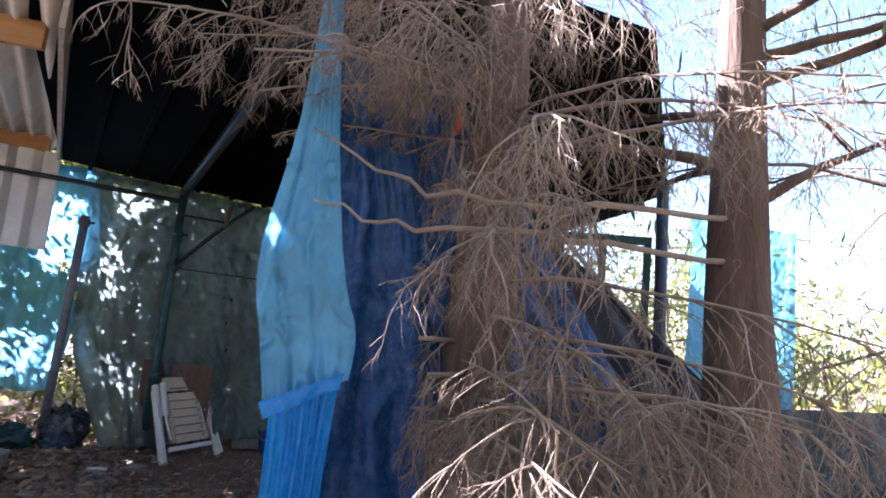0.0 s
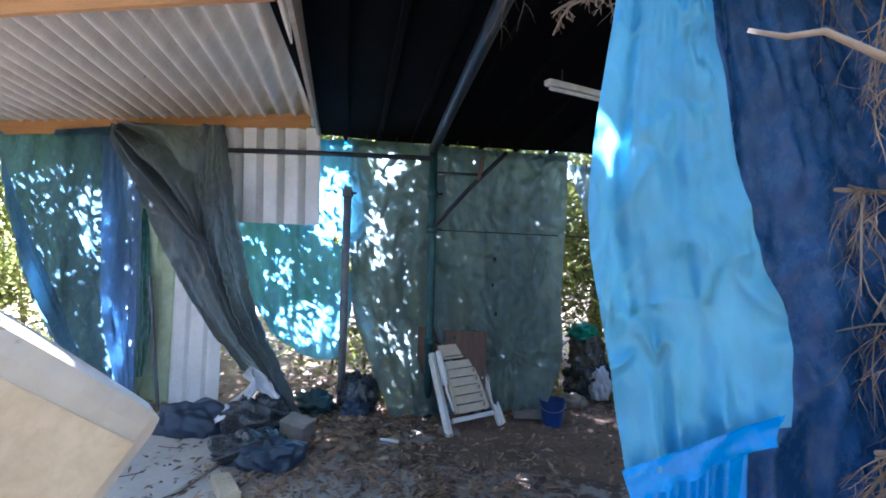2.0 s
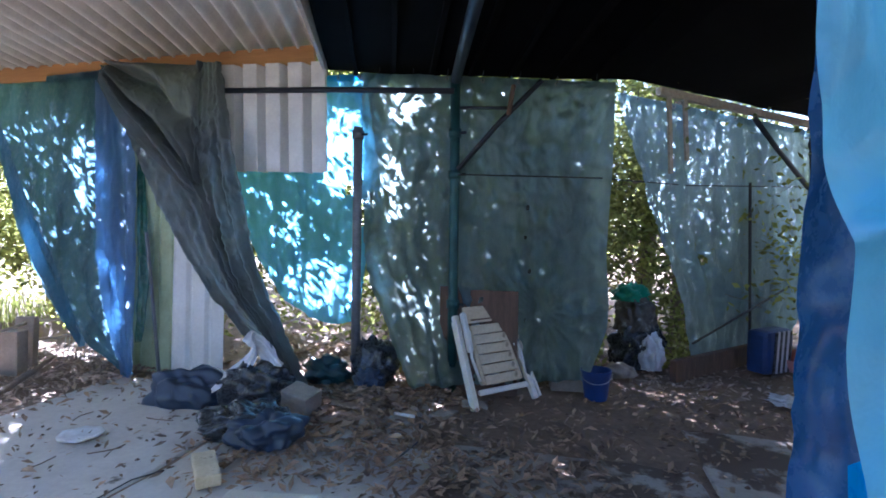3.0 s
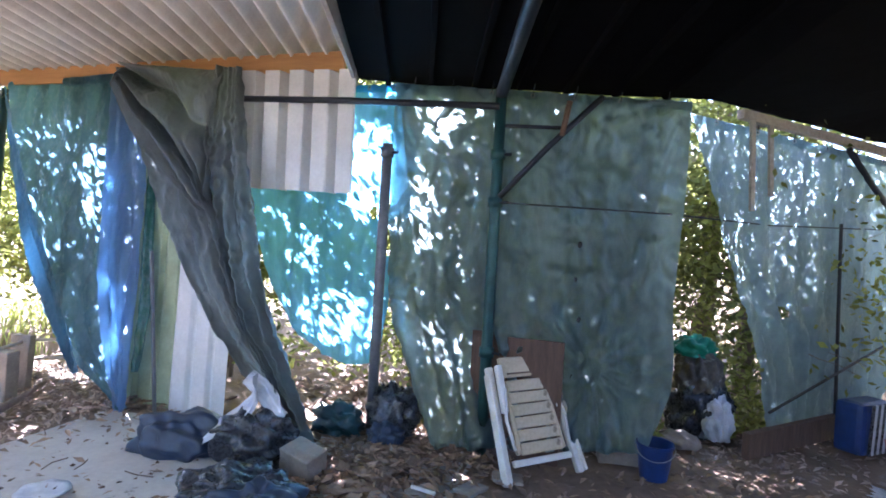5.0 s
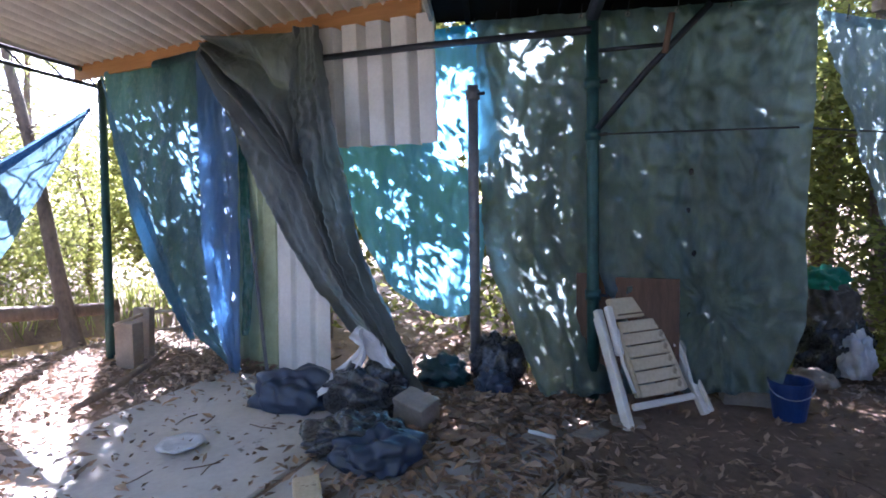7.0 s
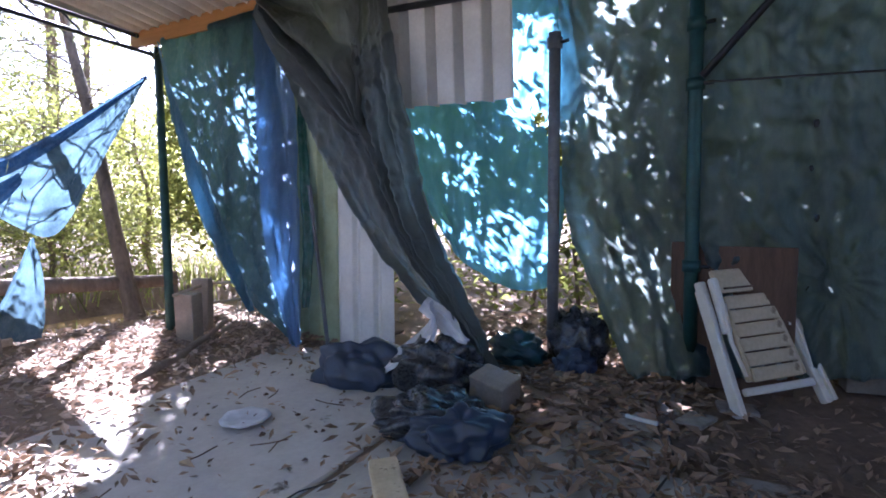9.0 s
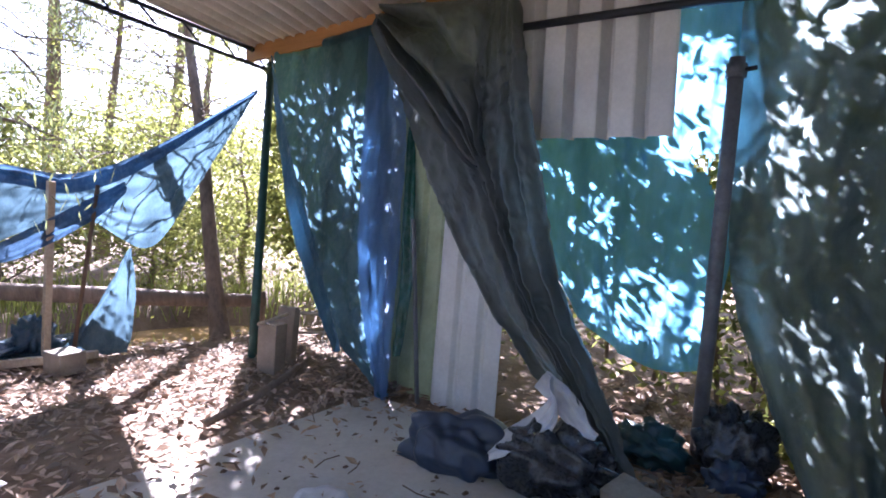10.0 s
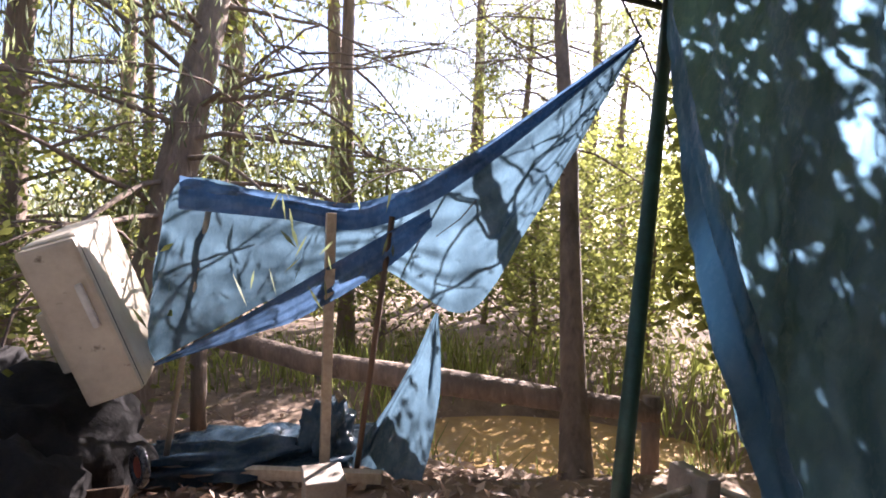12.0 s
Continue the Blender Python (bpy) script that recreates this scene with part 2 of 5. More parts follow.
def box(sx, sy, sz, at=(0, 0, 0), rot=(0, 0, 0), bevel=0.006, bm=None):
    bm = bm or bmesh.new()
    r = bmesh.ops.create_cube(bm, size=1)
    vs = r["verts"]
    bmesh.ops.scale(bm, vec=(sx, sy, sz), verts=vs)
    if bevel:
        es = list({e for v in vs for e in v.link_edges})
        bv = bmesh.ops.bevel(bm, geom=es, offset=min(bevel, 0.45 * min(sx, sy, sz)), segments=2, affect="EDGES", profile=0.6)
        vs = list({v for f in bv["faces"] for v in f.verts} | {v for v in vs if v.is_valid})
    bmesh.ops.transform(bm, matrix=pose(*at, *rot), verts=vs)
    return bm

def tube_geo(pts, radii, sides=8, cap=True):
    pts = [Vector(p) for p in pts]
    if not isinstance(radii, (list, tuple)):
        radii = [radii] * len(pts)
    verts, faces = [], []
    up = None
    for i, p in enumerate(pts):
        d = (pts[min(i + 1, len(pts) - 1)] - pts[max(i - 1, 0)]).normalized()
        if up is None:
            up = d.orthogonal().normalized()
        up = (up - d * up.dot(d)).normalized()
        side = d.cross(up)
        for k in range(sides):
            a = 2 * math.pi * k / sides
            verts.append(p + (up * math.cos(a) + side * math.sin(a)) * radii[i])
    for i in range(len(pts) - 1):
        for k in range(sides):
            a, b = i * sides + k, i * sides + (k + 1) % sides
            faces.append((a, b, b + sides, a + sides))
    if cap:
        faces.append(tuple(range(sides - 1, -1, -1)))
        faces.append(tuple(range((len(pts) - 1) * sides, len(pts) * sides)))
    return verts, faces

def tube(name, pts, radii, material, parent=None, sides=10, label=""):
    v, f = tube_geo(pts, radii, sides)
    return mesh_ob(name, v, f, material, parent, label, smooth=True)

class Bag:
    """Collects pieces of geometry for one mesh."""
    def __init__(self):
        self.v, self.f = [], []
    def add(self, v, f):
        o = len(self.v)
        self.v += [tuple(p) for p in v]
        self.f += [tuple(i + o for i in face) for face in f]
    def out(self, name, material, parent=None, label="", smooth=False):
        return mesh_ob(name, self.v, self.f, material, parent, label, smooth)

def lerp_path(pts, s):
    """A point along a polyline at s in 0..1, softened by Catmull-Rom."""
    n = len(pts) - 1
    x = min(max(s, 0), 1) * n
    i = min(int(x), n - 1)
    u = x - i
    p0, p1, p2, p3 = (Vector(pts[max(0, min(n, j))]) for j in (i - 1, i, i + 1, i + 2))
    return 0.5 * (2 * p1 + (p2 - p0) * u + (2 * p0 - 5 * p1 + 4 * p2 - p3) * u * u + (3 * p1 - p0 - 3 * p2 + p3) * u ** 3)

def cloth(name, left, right, material, parent=None, nu=60, nv=70, folds=((7, 0.04, 0.0),), wrinkle=0.012, sag=0.0, seed=0,
          out=(0, -1, 0), skew=0.0, label="", ragged=0.0, bottom=None, holes=(), radial=(), crinkle=0.0):
    """A hung sheet between a left and a right edge given from top to bottom, with folds (count, depth, phase) that run down it."""
    rnd = random.Random(seed)
    o = Vector(out)
    verts, faces = [], []
    off = Vector((seed * 7.3, seed * 3.1, seed * 1.7))
    for j in range(nv + 1):
        v = j / nv
        for i in range(nu + 1):
            u = i / nu
            vv = v
            if bottom:
                vv = v * (1 - bottom(u)) 
            a, b = lerp_path(left, vv), lerp_path(right, vv)
            p = a.lerp(b, u)
            p.z -= sag * 4 * u * (1 - u) * vv
            d = 0.0
            for count, depth, ph in folds:
                w = u * count + skew * vv + ph + 0.85 * noise.noise(Vector((u * 2.6, vv * 1.9, seed + count)))
                amp = 0.55 + 0.9 * noise.noise(Vector((u * 3.1, vv * 2.3, seed + 2 * count)))
                d += depth * math.sin(2 * math.pi * w) * (0.35 + 0.65 * vv) * max(0.1, amp)
            for u0, v0, count, depth, reach in radial:
                du, dv = u - u0, vv - v0
                far = math.hypot(du, dv)
                th = math.atan2(dv, du)
                d += depth * abs(math.sin(count * th + 0.8 * noise.noise(Vector((th * 2, far * 3, seed))))) * min(1, far * 6) * max(0, 1 - far / reach)
            q = p * 3.0 + off
            d += wrinkle * (noise.noise(q * 2.0) + 0.8 * noise.noise(q * 5.0))
            d += wrinkle * 1.2 * abs(noise.noise(Vector((p.x * 7 + off.x, p.y * 7, p.z * 2.2 + off.z))))
            if crinkle:
                w = Vector((p.x * 5.5 + off.y, p.y * 5.5, p.z * 3.2 + off.x))
                w = w + Vector((noise.noise(w * 0.6), noise.noise(w * 0.6 + Vector((9, 0, 0))), noise.noise(w * 0.6 + Vector((0, 9, 0)))))
                d += crinkle * ((1 - abs(noise.noise(w))) ** 5 + 0.6 * (1 - abs(noise.noise(w * 2.1 + Vector((4, 4, 4))))) ** 5)
            verts.append(p + o * d)
    if ragged:
        for i in range(nu + 1):
            k = nv * (nu + 1) + i
            verts[k] = verts[k] + Vector((0, 0, rnd.uniform(0, ragged)))
    for j in range(nv):
        for i in range(nu):
            if any((((i + .5) / nu - hu) / ru) ** 2 + (((j + .5) / nv - hv) / rv) ** 2 < 1 for hu, hv, ru, rv in holes):
                continue
            a = j * (nu + 1) + i
            faces.append((a, a + 1, a + nu + 2, a + nu + 1))
    return mesh_ob(name, verts, faces, material, parent, label, smooth=True)

def corrugated(name, p0, along, down, wave, depth, thick, material, parent=None, square=False, label="", per=10):
    """A corrugated sheet: ribs repeat along one direction and run down the other; closed with thickness."""
    p0, along, down = Vector(p0), Vector(along), Vector(down)
    n = along.normalized().cross(down.normalized()).normalized()
    L = along.length
    k = max(2, int(L / wave * per))
    verts, faces = [], []
    nd = 8
    for side in (0, 1):
        for j in range(nd + 1):
            for i in range(k + 1):
                x = i / k * L
                ph = (x / wave) % 1
                if square:
                    h = max(-1, min(1, 3.2 * (abs(ph - 0.5) * 4 - 1.55)))
                else:
                    h = math.sin(2 * math.pi * ph)
                q = p0 + along.normalized() * x + down * (j / nd)
                wob = 0.006 * noise.noise(q * 1.3)
                verts.append(q + n * (depth * 0.5 * h + thick * side + wob))
    m = (nd + 1) * (k + 1)
    for j in range(nd):
        for i in range(k):
            a = j * (k + 1) + i
            faces.append((a, a + 1, a + k + 2, a + k + 1))
            faces.append((a + m, a + m + k + 1, a + m + k + 2, a + m + 1))
    for i in range(k):
        for a in (i, nd * (k + 1) + i):
            faces.append((a, a + 1, a + 1 + m, a + m))
    for j in range(nd):
        for a in (j * (k + 1), j * (k + 1) + k):
            faces.append((a, a + k + 1, a + k + 1 + m, a + m))
    return mesh_ob(name, verts, faces, material, parent, label, smooth=not square)

def lump(name, sx, sy, sz, material, parent=None, seed=0, rough=0.35, label="", freq=2.2, flat=True, sub=4, folds=0.0):
    """A crumpled heap or stone: a ball pushed about by noise, flattened below."""
    bm = bmesh.new()
    bmesh.ops.create_icosphere(bm, subdivisions=sub, radius=1)
    for v in bm.verts:
        q = v.co * freq + Vector((seed * 5.1, seed * 2.3, seed))
        r = 1 + rough * (noise.noise(q) + 0.6 * abs(noise.noise(q * 2.7)) + 0.25 * noise.noise(q * 6))
        if folds:
            r = 1 + rough * noise.noise(q)
            for k in range(3):
                w = q * (1.1 + 0.5 * k) + Vector((k * 3.7, seed, k * 1.3))
                axis = Vector((math.sin(k * 2.1 + seed), math.cos(k * 1.7 + seed), math.sin(k + seed * 2))).normalized()
                x = w.dot(axis) + 0.7 * noise.noise(w * 0.8)
                r += folds * (0.5 - abs(2 * (x - math.floor(x)) - 1)) / (1 + 0.5 * k)
        c = v.co * r
        v.co = Vector((c.x * sx, c.y * sy, c.z * sz))
        if flat:
            v.co.z = max(v.co.z, -0.45 * sz)
    if flat:
        for v in bm.verts:
            v.co.z += 0.45 * sz
    return part(name, bm, material, parent, label, smooth=True)

def beam(name, a, b, w, h, material, parent=None, label="", bevel=0.004):
    """A squared timber from a to b."""
    a, b = Vector(a), Vector(b)
    bm = box((b - a).length, w, h, bevel=bevel)
    rot = (b - a).to_track_quat("X", "Z").to_matrix().to_4x4()
    bmesh.ops.transform(bm, matrix=Matrix.Translation((a + b) / 2) @ rot, verts=bm.verts)
    return part(name, bm, material, parent, label)

def place(ob, m):
    ob.matrix_world = m
    return ob

# ---- the setting ----
SK = 0.36                                   # the bays run askew to the back wall
def sh(u, v, z):
    """A point of the shed: u along the back wall, v out from it, z up."""
    return Vector((u + SK * v, 5.05 - v, z))

def ground_z(x, y):
    """Flat under the shed, falling to the pond and rising gently into the woods."""
    d = math.hypot((x + 6.4 - 0.2 * (y - 4.8)) / 0.75, (y - 4.8) / 1.2)
    dip = -0.85 * max(0.0, 1 - d * 0.72) ** 0.7 if d < 1.38 else 0.0
    far = max(0.0, math.hypot(x, y - 3) - 12) * 0.03
    bumpy = 0.03 * noise.noise(Vector((x * 0.9, y * 0.9, 0))) * min(1, max(0, (abs(x + 0.5) - 3.5)))
    return dip + far + bumpy - 0.035

def make_ground():
    xs = sorted({round(v, 3) for v in list(np.arange(-14, 9.01, 0.25)) + list(np.linspace(-400, -14, 14)) + list(np.linspace(9, 400, 14))})
    ys = sorted({round(v, 3) for v in list(np.arange(-6, 14.01, 0.25)) + list(np.linspace(-400, -6, 14)) + list(np.linspace(14, 400, 14))})
    verts = [(x, y, ground_z(x, y) if abs(x) < 60 and abs(y) < 60 else 1.4) for y in ys for x in xs]
    k = len(xs)
    faces = [(j * k + i, j * k + i + 1, (j + 1) * k + i + 1, (j + 1) * k + i) for j in range(len(ys) - 1) for i in range(k - 1)]
    g = mesh_ob("ground", verts, faces, M_SOIL, smooth=True)
    tagged(g, "brown leaf-strewn forest soil around the shed", "ground", kind="structure")

make_ground()
w = mesh_ob("water", [(-8.0, 3.0, -0.3), (-5.2, 3.0, -0.3), (-5.2, 6.6, -0.3), (-8.0, 6.6, -0.3)], [(0, 1, 2, 3)], M_WATER)
tagged(w, "still brown pond water reflecting the sky", "water", kind="structure")

def make_floor():
    rnd = random.Random(4)
    fl = empty("floor", pose(0, 0, 0), "dusty cracked concrete slabs littered with leaves", "floor", kind="structure")
    # slabs of uneven outline, parted by dirt-filled joints
    cells = [(-3.05, -1.32, 2.15, 4.55), (-1.28, 0.22, 2.0, 3.72), (0.27, 1.75, 2.1, 3.84), (1.8, 3.2, 2.3, 4.5), (-3.0, -1.5, -0.2, 2.1), (-1.45, 0.2, -0.3, 1.95), (0.25, 1.8, 0.2, 2.05), (1.85, 3.3, 0.3, 2.25),
             (-1.3, 0.0, 3.77, 4.75), (0.05, 1.7, 3.9, 4.9)]
    for n, (x0, x1, y0, y1) in enumerate(cells):
        z = -0.012 + rnd.uniform(-0.008, 0.004) - (0.02 if n > 7 else 0)
        ring = []
        for a, b in (((x0, y0), (x1, y0)), ((x1, y0), (x1, y1)), ((x1, y1), (x0, y1)), ((x0, y1), (x0, y0))):
            for s in range(8):
                q = Vector((a[0] + (b[0] - a[0]) * s / 8, a[1] + (b[1] - a[1]) * s / 8, 0))
                q += Vector((noise.noise(q * 2.1), noise.noise(q * 2.1 + Vector((5, 5, 5))), 0)) * 0.05
                ring.append(q)
        k = len(ring)
        verts = [(p.x, p.y, z - 0.1) for p in ring] + [(p.x, p.y, z - 0.01) for p in ring]
        c = sum(ring, Vector()) / k
        verts += [(p.x + (c.x - p.x) * 0.012, p.y + (c.y - p.y) * 0.012, z) for p in ring]
        faces = [(i, (i + 1) % k, (i + 1) % k + k, i + k) for i in range(k)] + [(i + k, (i + 1) % k + k, (i + 1) % k + 2 * k, i + 2 * k) for i in range(k)]
        faces.append(tuple(range(2 * k, 3 * k)))
        mesh_ob("slab", verts, faces, M_DIRTYSLAB if x0 > -0.1 else M_CONCRETE, fl)
make_floor()

# left bay roof: corrugated fibre cement on new timber
ROOF_V = 3.15
def make_left_roof():
    rf = empty("ceiling_left", pose(0, 0, 0), "corrugated fibre cement roof sheets on pine purlins", "roof", kind="structure")
    a = sh(-5.65, -0.4, 3.035)
    c = corrugated("roof_sheet", a, sh(-1.26, -0.4, 3.035) - a, sh(-5.65, ROOF_V, 3.12) - a, 0.165, 0.125, 0.006, M_FIBRO, rf)
    for v, z in ((0.02, 2.925), (2.72, 2.985)):
        beam("purlin", sh(-5.6, v, z), sh(-1.32, v, z), 0.05, 0.16, M_ORANGE, rf, "orange new pine purlin")
    beam("edge_board", sh(-1.22, -0.1, 3.0), sh(-1.22, ROOF_V + 0.05, 3.11), 0.03, 0.5, M_PALETIMBER, rf, "pale weathered barge board")
make_left_roof()

def make_dark_roof():
    rf = empty("ceiling_dark", pose(0, 0, 0), "black underside of a sagging roof on steel rafters", "roof", kind="structure")
    # a closed black deck with ribs below
    def deck(name, q, z_add=0.0):
        n = 14
        verts, faces = [], []
        for j in range(n + 1):
            for i in range(n + 1):
                p = q[0].lerp(q[1], i / n).lerp(q[3].lerp(q[2], i / n), j / n)
                p = p + Vector((0, 0, 0.03 * noise.noise(p * 1.1)))
                verts.append(p)
        for k in range(len(verts)):
            verts.append(verts[k] + Vector((0, 0, 0.06)))
        m = (n + 1) ** 2
        for j in range(n):
            for i in range(n):
                b = j * (n + 1) + i
                faces += [(b, b + 1, b + n + 2, b + n + 1), (b + m, b + m + n + 1, b + m + n + 2, b + m + 1)]
        for i in range(n):
            for b, d in ((i, 1), (n * (n + 1) + i, 1), (i * (n + 1), n + 1), (i * (n + 1) + n, n + 1)):
                faces.append((b, b + d, b + d + m, b + m))
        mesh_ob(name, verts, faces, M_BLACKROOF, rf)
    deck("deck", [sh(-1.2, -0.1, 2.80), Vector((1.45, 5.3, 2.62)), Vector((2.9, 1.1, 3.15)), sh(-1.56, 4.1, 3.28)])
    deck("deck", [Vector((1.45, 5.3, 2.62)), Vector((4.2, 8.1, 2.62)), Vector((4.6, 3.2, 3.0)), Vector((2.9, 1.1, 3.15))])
    for i in range(7):
        u = 0.1 + i * 0.13
        a, b = sh(-1.2, 0, 2.77).lerp(Vector((1.45, 5.25, 2.6)), u), sh(-1.2, 4.05, 3.15).lerp(Vector((2.9, 1.1, 3.1)), u)
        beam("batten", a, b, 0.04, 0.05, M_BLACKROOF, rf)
    tube("rafter", [(0, 5.0, 2.62), (0.35, 3.9, 2.72), (1.05, 1.75, 2.92), (1.3, 0.95, 3.0)], 0.045, M_DARKSTEEL, rf, label="dark steel tube rafter")
    tube("rafter", [(3.7, 7.7, 2.5), (4.1, 5.4, 2.72), (4.45, 3.4, 2.9)], 0.045, M_DARKSTEEL, rf)
make_dark_roof()

def plain_wall(name, a, b, z, label):
    ob = beam(name, (*a, z / 2 - 0.02), (*b, z / 2 - 0.02), 0.03, z, M_OLDWOOD)
    tagged(ob, label, "wall", kind="structure")
# side walls added out of view to cut the light from the east
plain_wall("wall_east", (4.4, 4.9), (4.2, 6.5), 2.7, "plain dark side wall, added out of view to block light")
plain_wall("wall_east_low", (4.55, 2.7), (4.4, 4.86), 1.15, "low dark wall under the window frame, added to block light")

def steel_post(name, base, top, r, material, label, clamps=()):
    e = empty(name, Matrix.Translation(base), label, "post")
    inv = Vector(base)
    b, t = Vector(base) - inv, Vector(top) - inv
    tube("shaft", [b, b.lerp(t, 0.33), b.lerp(t, 0.66), t], r, material, e, 14)
    for s in clamps:
        c = b.lerp(t, s)
        d = (t - b).normalized()
        ring = tube("clamp", [c - d * 0.035, c + d * 0.035], r * 1.3, material, e, 12, "bolted pipe clamp")
        tube("bolt", [c + Vector((r, -0.01, 0)), c + Vector((r + 0.06, -0.03, 0))], 0.012, M_DARKSTEEL, ring, 6)
    return e

steel_post("steel_post", (0.0, 4.97, -0.03), (0.0, 5.0, 2.66), 0.042, M_STEEL_GREEN, "green painted steel roof post with pipe clamps", (0.28, 0.69, 0.82))
steel_post("steel_post", (3.62, 7.62, -0.03), (3.62, 7.65, 2.55), 0.045, M_DARKSTEEL, "dark steel corner post of the shed", (0.74,))
steel_post("grey_pole", (-0.90, 4.98, -0.03), (-0.84, 4.9, 2.24), 0.04, M_STEEL_GREY, "weathered grey steel pole leaning at the tarps", (0.97,))
steel_post("leaning_pole", (-4.5, 4.46, -0.03), (-5.45, 5.22, 2.86), 0.042, M_STEEL_GREEN, "dark green leaning pole at the shed corner")
steel_post("front_post", (-4.55, 1.62, -0.05), (-4.75, 1.85, 2.95), 0.04, M_DARKSTEEL, "dark steel post at the roof's open front")

def pipe(name, pts, r, material, label, category="pipe", sides=10):
    p0 = Vector(pts[0])
    ob = tube(name, [Vector(p) - p0 for p in pts], r, material, None, sides)
    ob.location = p0
    return tagged(ob, label, category)

pipe("wall_rail", [(-2.4, 4.93, 2.63), (-1.2, 4.92, 2.58), (0.0, 4.95, 2.52)], 0.026, M_DARKSTEEL, "thin dark steel rail along the tarp wall")
pipe("brace", [(0.04, 4.93, 1.86), (0.36, 4.95, 2.22), (0.72, 4.98, 2.58)], 0.022, M_DARKSTEEL, "dark diagonal steel brace from post to roof")
pipe("brace_tie", [(0.05, 4.96, 2.38), (0.5, 4.96, 2.36)], 0.014, M_DARKSTEEL, "short steel tie under the brace")
pipe("brace_stub", [(0.46, 4.92, 2.3), (0.50, 4.93, 2.54)], 0.02, M_OLDWOOD, "short dark stub of wood on the brace", "stub")
pipe("cord", [(0.05, 4.9, 1.82), (1.2, 5.05, 1.79), (2.0, 5.9, 1.78), (3.6, 7.6, 1.86)], 0.006, M_ROPE, "thin dark cord strung along the wall", "cord", 6)
pipe("corner_brace", [(2.75, 6.65, 2.5), (3.1, 7.05, 2.22), (3.58, 7.55, 1.85)], 0.028, M_DARKSTEEL, "dark curved brace at the corner post")
pipe("thin_rod", [(2.72, 6.62, 1.85), (2.78, 6.62, 0.0)], 0.014, M_ROPE, "thin dark upright rod before the tarp", "rod", 6)
pipe("cord", [(2.1, 5.95, 0.3), (3.3, 7.15, 0.75)], 0.012, M_ROPE, "dark cord holding the tarp's slack foot", "cord", 6)

def truss():
    t = empty("roof_truss", pose(-5.6, 5.2, 2.9), "dark steel lattice beam along the roof's open side", "beam")
    inv = Vector((-5.6, 5.2, 2.9))
    a0, a1 = Vector((-5.5, 5.2, 2.80)) - inv, Vector((-4.72, 1.85, 2.86)) - inv
    up = Vector((0, 0, 0.15))
    tube("chord", [a0, a1], 0.022, M_DARKSTEEL, t)
    tube("chord", [a0 + up, a1 + up], 0.022, M_DARKSTEEL, t)
    for i in range(9):
        p = a0.lerp(a1, i / 8)
        tube("web", [p, a0.lerp(a1, min(1, (i + 0.5) / 8)) + up], 0.01, M_DARKSTEEL, t, 6)
truss()

# right roof edge timber with hanging battens, and the lamp tube
def rwall(s, z, out=0.0):
    """A point on the receding right wall, s metres along it."""
    d = Vector((0.686, 0.728, 0))
    return Vector((1.3, 5.2, z)) + d * s + Vector((0.728, -0.686, 0)) * out
ob = beam("edge_timber", rwall(0.5, 2.57, 0.05), rwall(3.8, 2.56, 0.05), 0.06, 0.07, M_PALETIMBER)
tagged(ob, "pale weathered timber along the roof edge", "timber")
for s, z0, z1 in ((0.62, 2.54, 1.87), (0.85, 2.54, 2.0)):
    ob = beam("hanging_batten", rwall(s, z0, 0.07), rwall(s + 0.06, z1, 0.07), 0.022, 0.05, M_PALETIMBER)
    tagged(ob, "pale wooden batten hanging from the roof edge", "batten", "battens at the roof edge")
def lamp():
    e = empty("lamp_batten", pose(1.07, 3.43, 2.77), "unlit white fluorescent batten under the dark roof", "lamp")
    d = Vector((0.5, 0.45, 0.0))
    beam("body", (0, 0, 0), d, 0.06, 0.04, M_TUBE, e)
    tube("tube", [Vector((0.02, 0.018, -0.035)), d * 0.96 + Vector((0, 0, -0.035))], 0.013, M_TUBE, e)
    tube("hanger", [Vector((0.1, 0.09, 0)), Vector((0.1, 0.09, 0.2))], 0.006, M_ROPE, e, 6)
    tube("hanger", [Vector((0.4, 0.36, 0)), Vector((0.4, 0.36, 0.2))], 0.006, M_ROPE, e, 6)
lamp()

# ---- tarp wall ----
def tarp(name, label, left, right, material, hem=False, **kw):
    o = Vector(left[0])
    ob = cloth(name, [Vector(p) - o for p in left], [Vector(p) - o for p in right], material, **kw)
    ob.location = o
    if hem:
        a, b = Vector(), Vector(right[0]) - o
        drop, fwd = Vector((0, 0, -0.06)), Vector(kw.get("out", (0, -1, 0))) * 0.02
        top_hem = cloth("hem", [a + fwd, a + fwd + drop], [b + fwd, b + fwd + drop], material, ob, nu=50, nv=3, folds=((6, 0.012, 0.1),), wrinkle=0.008, seed=41, label="doubled hem along the top edge")
        for i in range(7):
            p = a.lerp(b, (i + 0.5) / 7) + fwd * 1.6
            tube("eyelet", [p + Vector((0.014 * math.cos(t), 0, 0.014 * math.sin(t) - 0.03)) for t in np.linspace(0, 2 * math.pi, 11)], 0.004, M_WIRE, top_hem, 5)
            tube("tie", [p + Vector((0, 0, -0.03)), p + Vector((0.01, 0.01, 0.06))], 0.004, M_ROPE, top_hem, 5)
    return tagged(ob, label, "tarpaulin")

